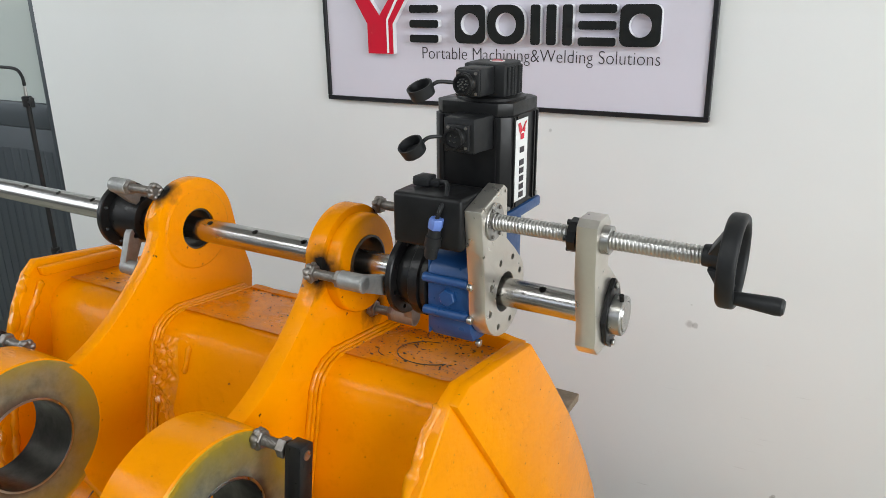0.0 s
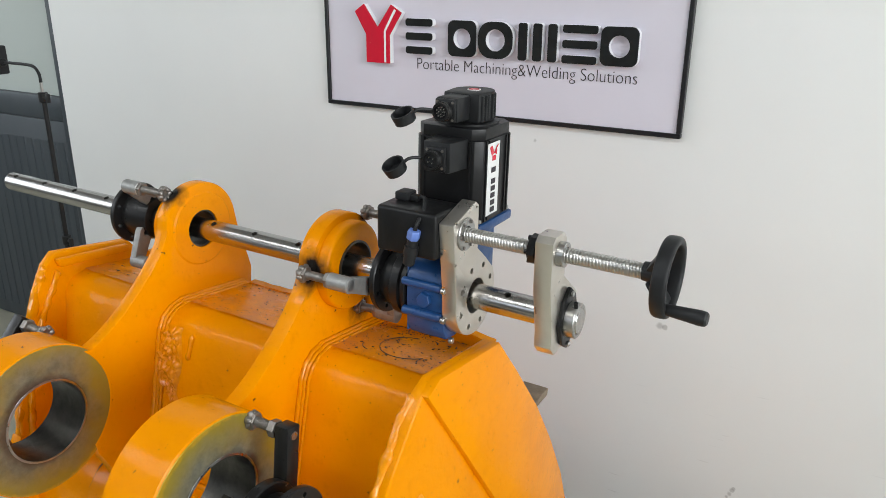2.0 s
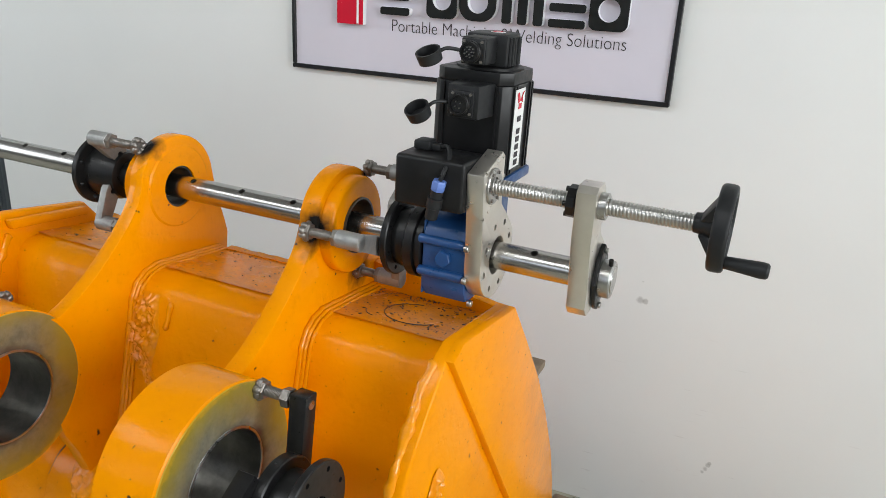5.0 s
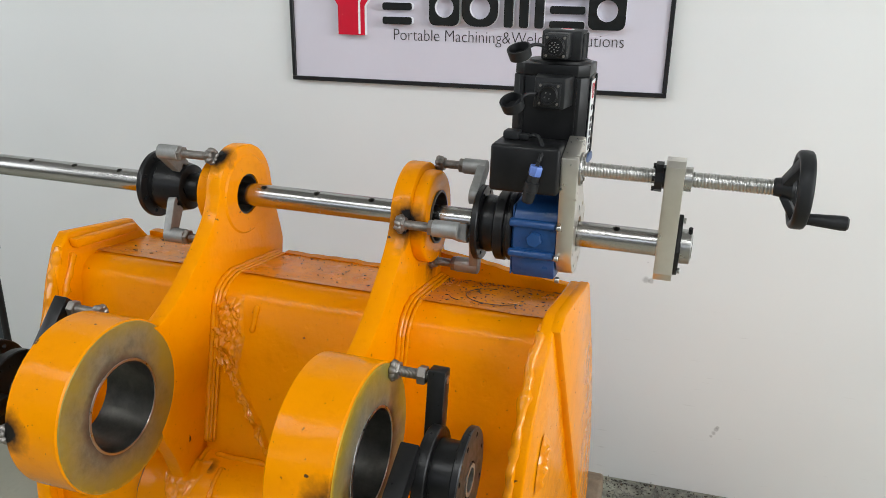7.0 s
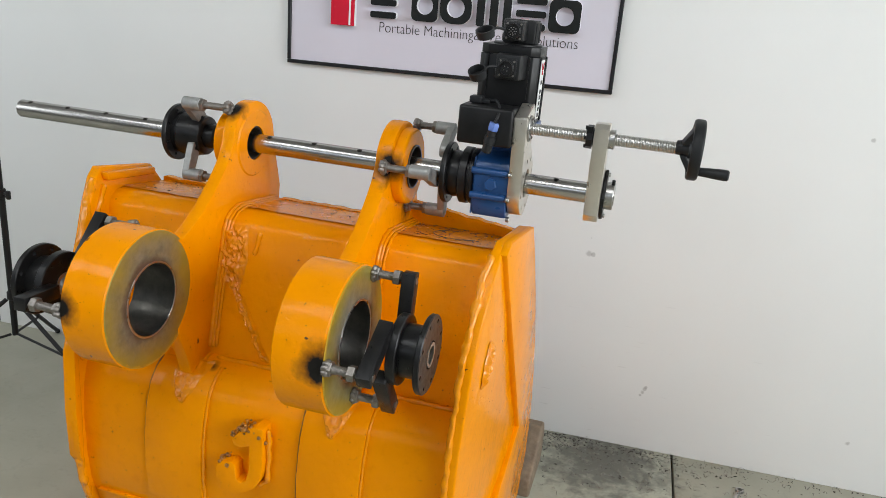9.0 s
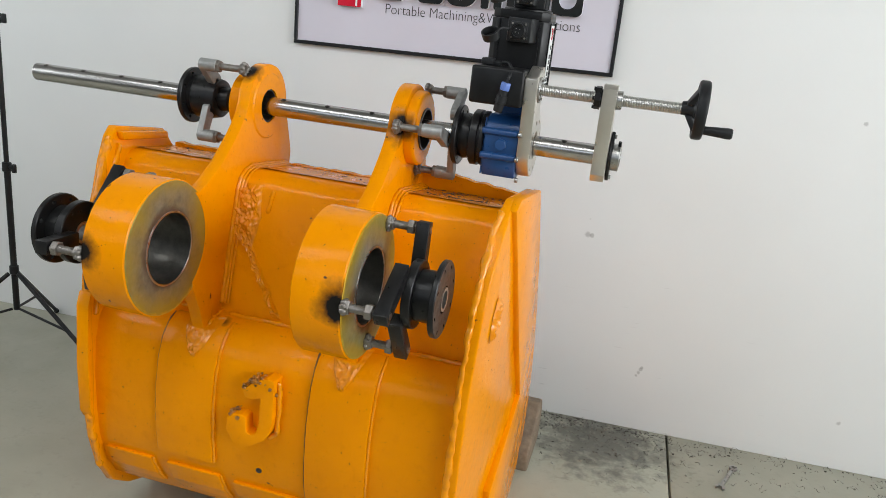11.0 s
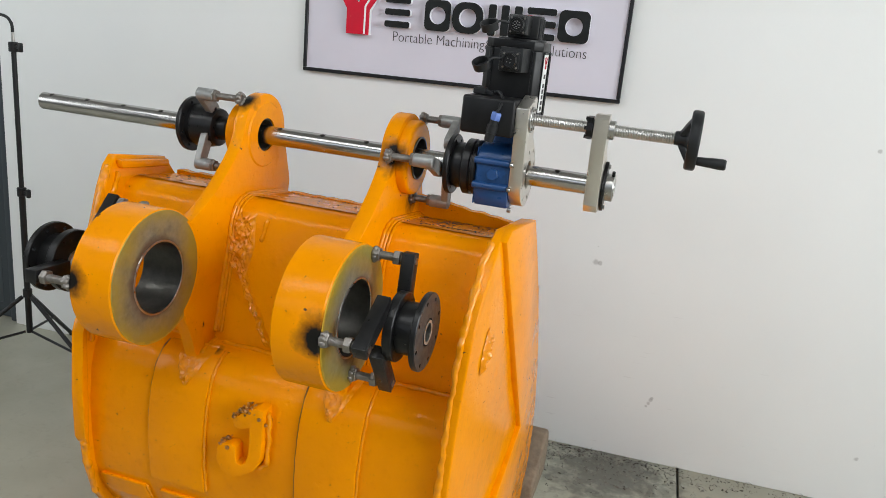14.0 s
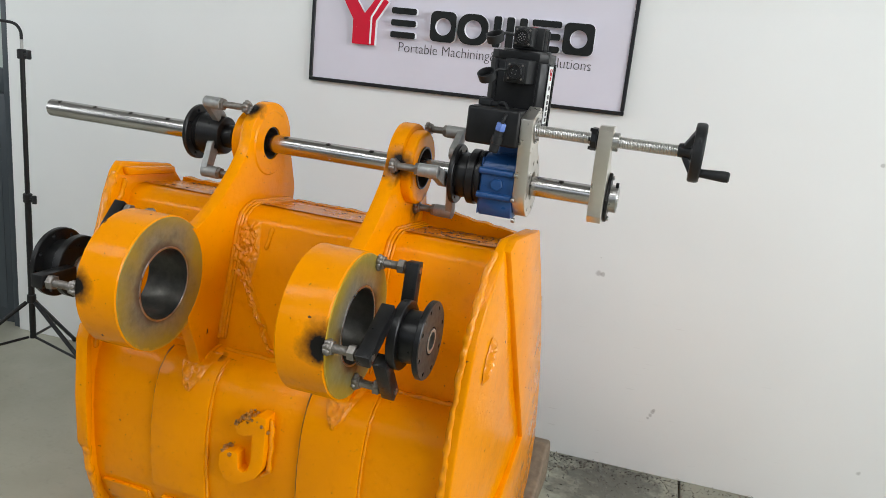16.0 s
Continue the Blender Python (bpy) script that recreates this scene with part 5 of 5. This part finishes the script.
part("phone_clamp", bm, PLASTIC, stand, "black phone clamp")

# ---- small things on the floor ----
wr = thing("wrench", (1.95, -0.20, FLOOR), "bright steel combination wrench lying on the floor", "wrench", m=Matrix())
wm = pose(1.945, -0.245, FLOOR + 0.006, 0, 0, 68)
bm = B()
box(bm, (-0.075, -0.007, -0.0035), (0.068, 0.007, 0.0035), 0.002, 2, wm)
hd = part("shank", bm, STEEL, wr)
bm = B()
lathe(bm, [(-0.005, 0.009), (-0.005, 0.016), (0.005, 0.016), (0.005, 0.009)], wm @ Vector((0.081, 0, 0)), (0, 0, 1), 24, hollow=True)
part("ring_end", bm, STEEL, wr, "ring end")
bm = B()
jaw = arc(0, 0, 0.018, 40, 320, 14) + [(0.004, -0.007), (-0.006, -0.006), (-0.006, 0.006), (0.004, 0.007)]
lo = [bm.verts.new(wm @ Vector((-0.090 - u, v, -0.004))) for u, v in jaw]
hi = [bm.verts.new(wm @ Vector((-0.090 - u, v, 0.004))) for u, v in jaw]
for i in range(len(jaw)):
    j = (i + 1) % len(jaw)
    bm.faces.new((lo[i], lo[j], hi[j], hi[i]))
bm.faces.new(lo), bm.faces.new(hi)
part("open_end", bm, STEEL, wr, "open jaw end")

# curled metal chips swept along the wall
random.seed(11)
bm = B()
for k in range(560):
    if random.random() < 0.62:
        x, y = random.gauss(1.46, 0.22), -abs(random.gauss(0.10, 0.16)) - 0.01
    else:
        x, y = random.uniform(1.15, 3.2), -abs(random.gauss(0.02, 0.14)) - 0.01
    if x < 1.2 and y < -0.35:
        continue
    n = random.randint(5, 9)
    r0, a, h = random.uniform(0.0025, 0.0062), random.uniform(0, 6.28), random.uniform(0.012, 0.040)
    d = Vector((math.cos(a), math.sin(a), 0.0))
    u = Vector((-d.y, d.x, 0))
    prev = None
    for i in range(n):
        ang = i * 0.9
        p = Vector((x, y, FLOOR + r0 + 0.0012)) + d * (h * i / n) + u * r0 * math.cos(ang) + Vector((0, 0, r0 * math.sin(ang)))
        pair = (bm.verts.new(p), bm.verts.new(p + d * 0.0032))
        if prev:
            bm.faces.new((prev[0], prev[1], pair[1], pair[0]))
        prev = pair
tagged(new("metal_swarf", mesh_of("metal_swarf", bm, CHIP, 60)), "scattered curled metal chips on the concrete floor", "swarf", kind="stuff")

# dark grit and fine chips lying on the box section of the bucket
random.seed(21)
bm = B()
for k in range(420):
    x = random.choice((random.uniform(0.09, 0.36), random.uniform(0.44, 0.77), random.uniform(0.845, 1.115), random.uniform(0.845, 1.115), random.uniform(0.845, 1.115)))
    if random.random() < 0.45:
        y = random.gauss(-0.995, 0.018)
    else:
        y = random.uniform(-1.165, -0.985)
    y = max(-1.165, min(-0.985, y))
    z = 1.1665 - 0.0245 * (y + 1.160) / 0.183
    r = random.uniform(0.0006, 0.0019)
    res = bmesh.ops.create_icosphere(bm, subdivisions=1, radius=r)
    st = random.uniform(0.8, 3.0)
    a = random.uniform(0, 6.28)
    m = Matrix.Translation((x, y, z + r * 0.4)) @ Matrix.Rotation(a, 4, "Z") @ Matrix.Diagonal((st, 1, 0.6, 1))
    for v in res["verts"]:
        v.co = m @ (v.co * (1 + 0.4 * noise.noise(v.co * 900 + Vector((k, 0, 0)))))
for cx, cy, rr, a0, a1 in ((0.985, -1.09, 0.062, 100, 330), (1.03, -1.06, 0.09, 60, 110), (0.93, -1.12, 0.035, 190, 260)):
    pts = []
    for i in range(15):
        a = radians(a0 + (a1 - a0) * i / 14)
        y = max(-1.163, cy + rr * math.sin(a))
        pts.append((cx + rr * math.cos(a), y, 1.1665 - 0.0245 * (y + 1.160) / 0.183 + 0.001))
    tube(bm, pts, 0.0008, 6, 0.5, 300)
grit = new("grit", mesh_of("grit", bm, GRIT, 60))
grit.matrix_world = TILTED
tagged(grit, "dark grit and fine chips on the worn top plate", "grit", kind="stuff")

# dark debris along the foot of the wall
random.seed(31)
bm = B()
for k in range(420):
    x = random.uniform(1.18, 1.75) if k % 2 else random.uniform(1.18, 3.4)
    y = -0.004 - abs(random.gauss(0, 0.035 if k % 3 else 0.11))
    r = random.uniform(0.0009, 0.0032)
    res = bmesh.ops.create_icosphere(bm, subdivisions=1, radius=r)
    m = Matrix.Translation((x, y - r, FLOOR + r * 0.45)) @ Matrix.Rotation(random.uniform(0, 6.28), 4, "Z") @ Matrix.Diagonal((random.uniform(1, 3), 1, 0.6, 1))
    for v in res["verts"]:
        v.co = m @ (v.co * (1 + 0.4 * noise.noise(v.co * 500 + Vector((k, 0, 0)))))
tagged(new("floor_debris", mesh_of("floor_debris", bm, GRIT, 60)), "dark crumbs and dirt along the foot of the wall", "debris", kind="stuff")
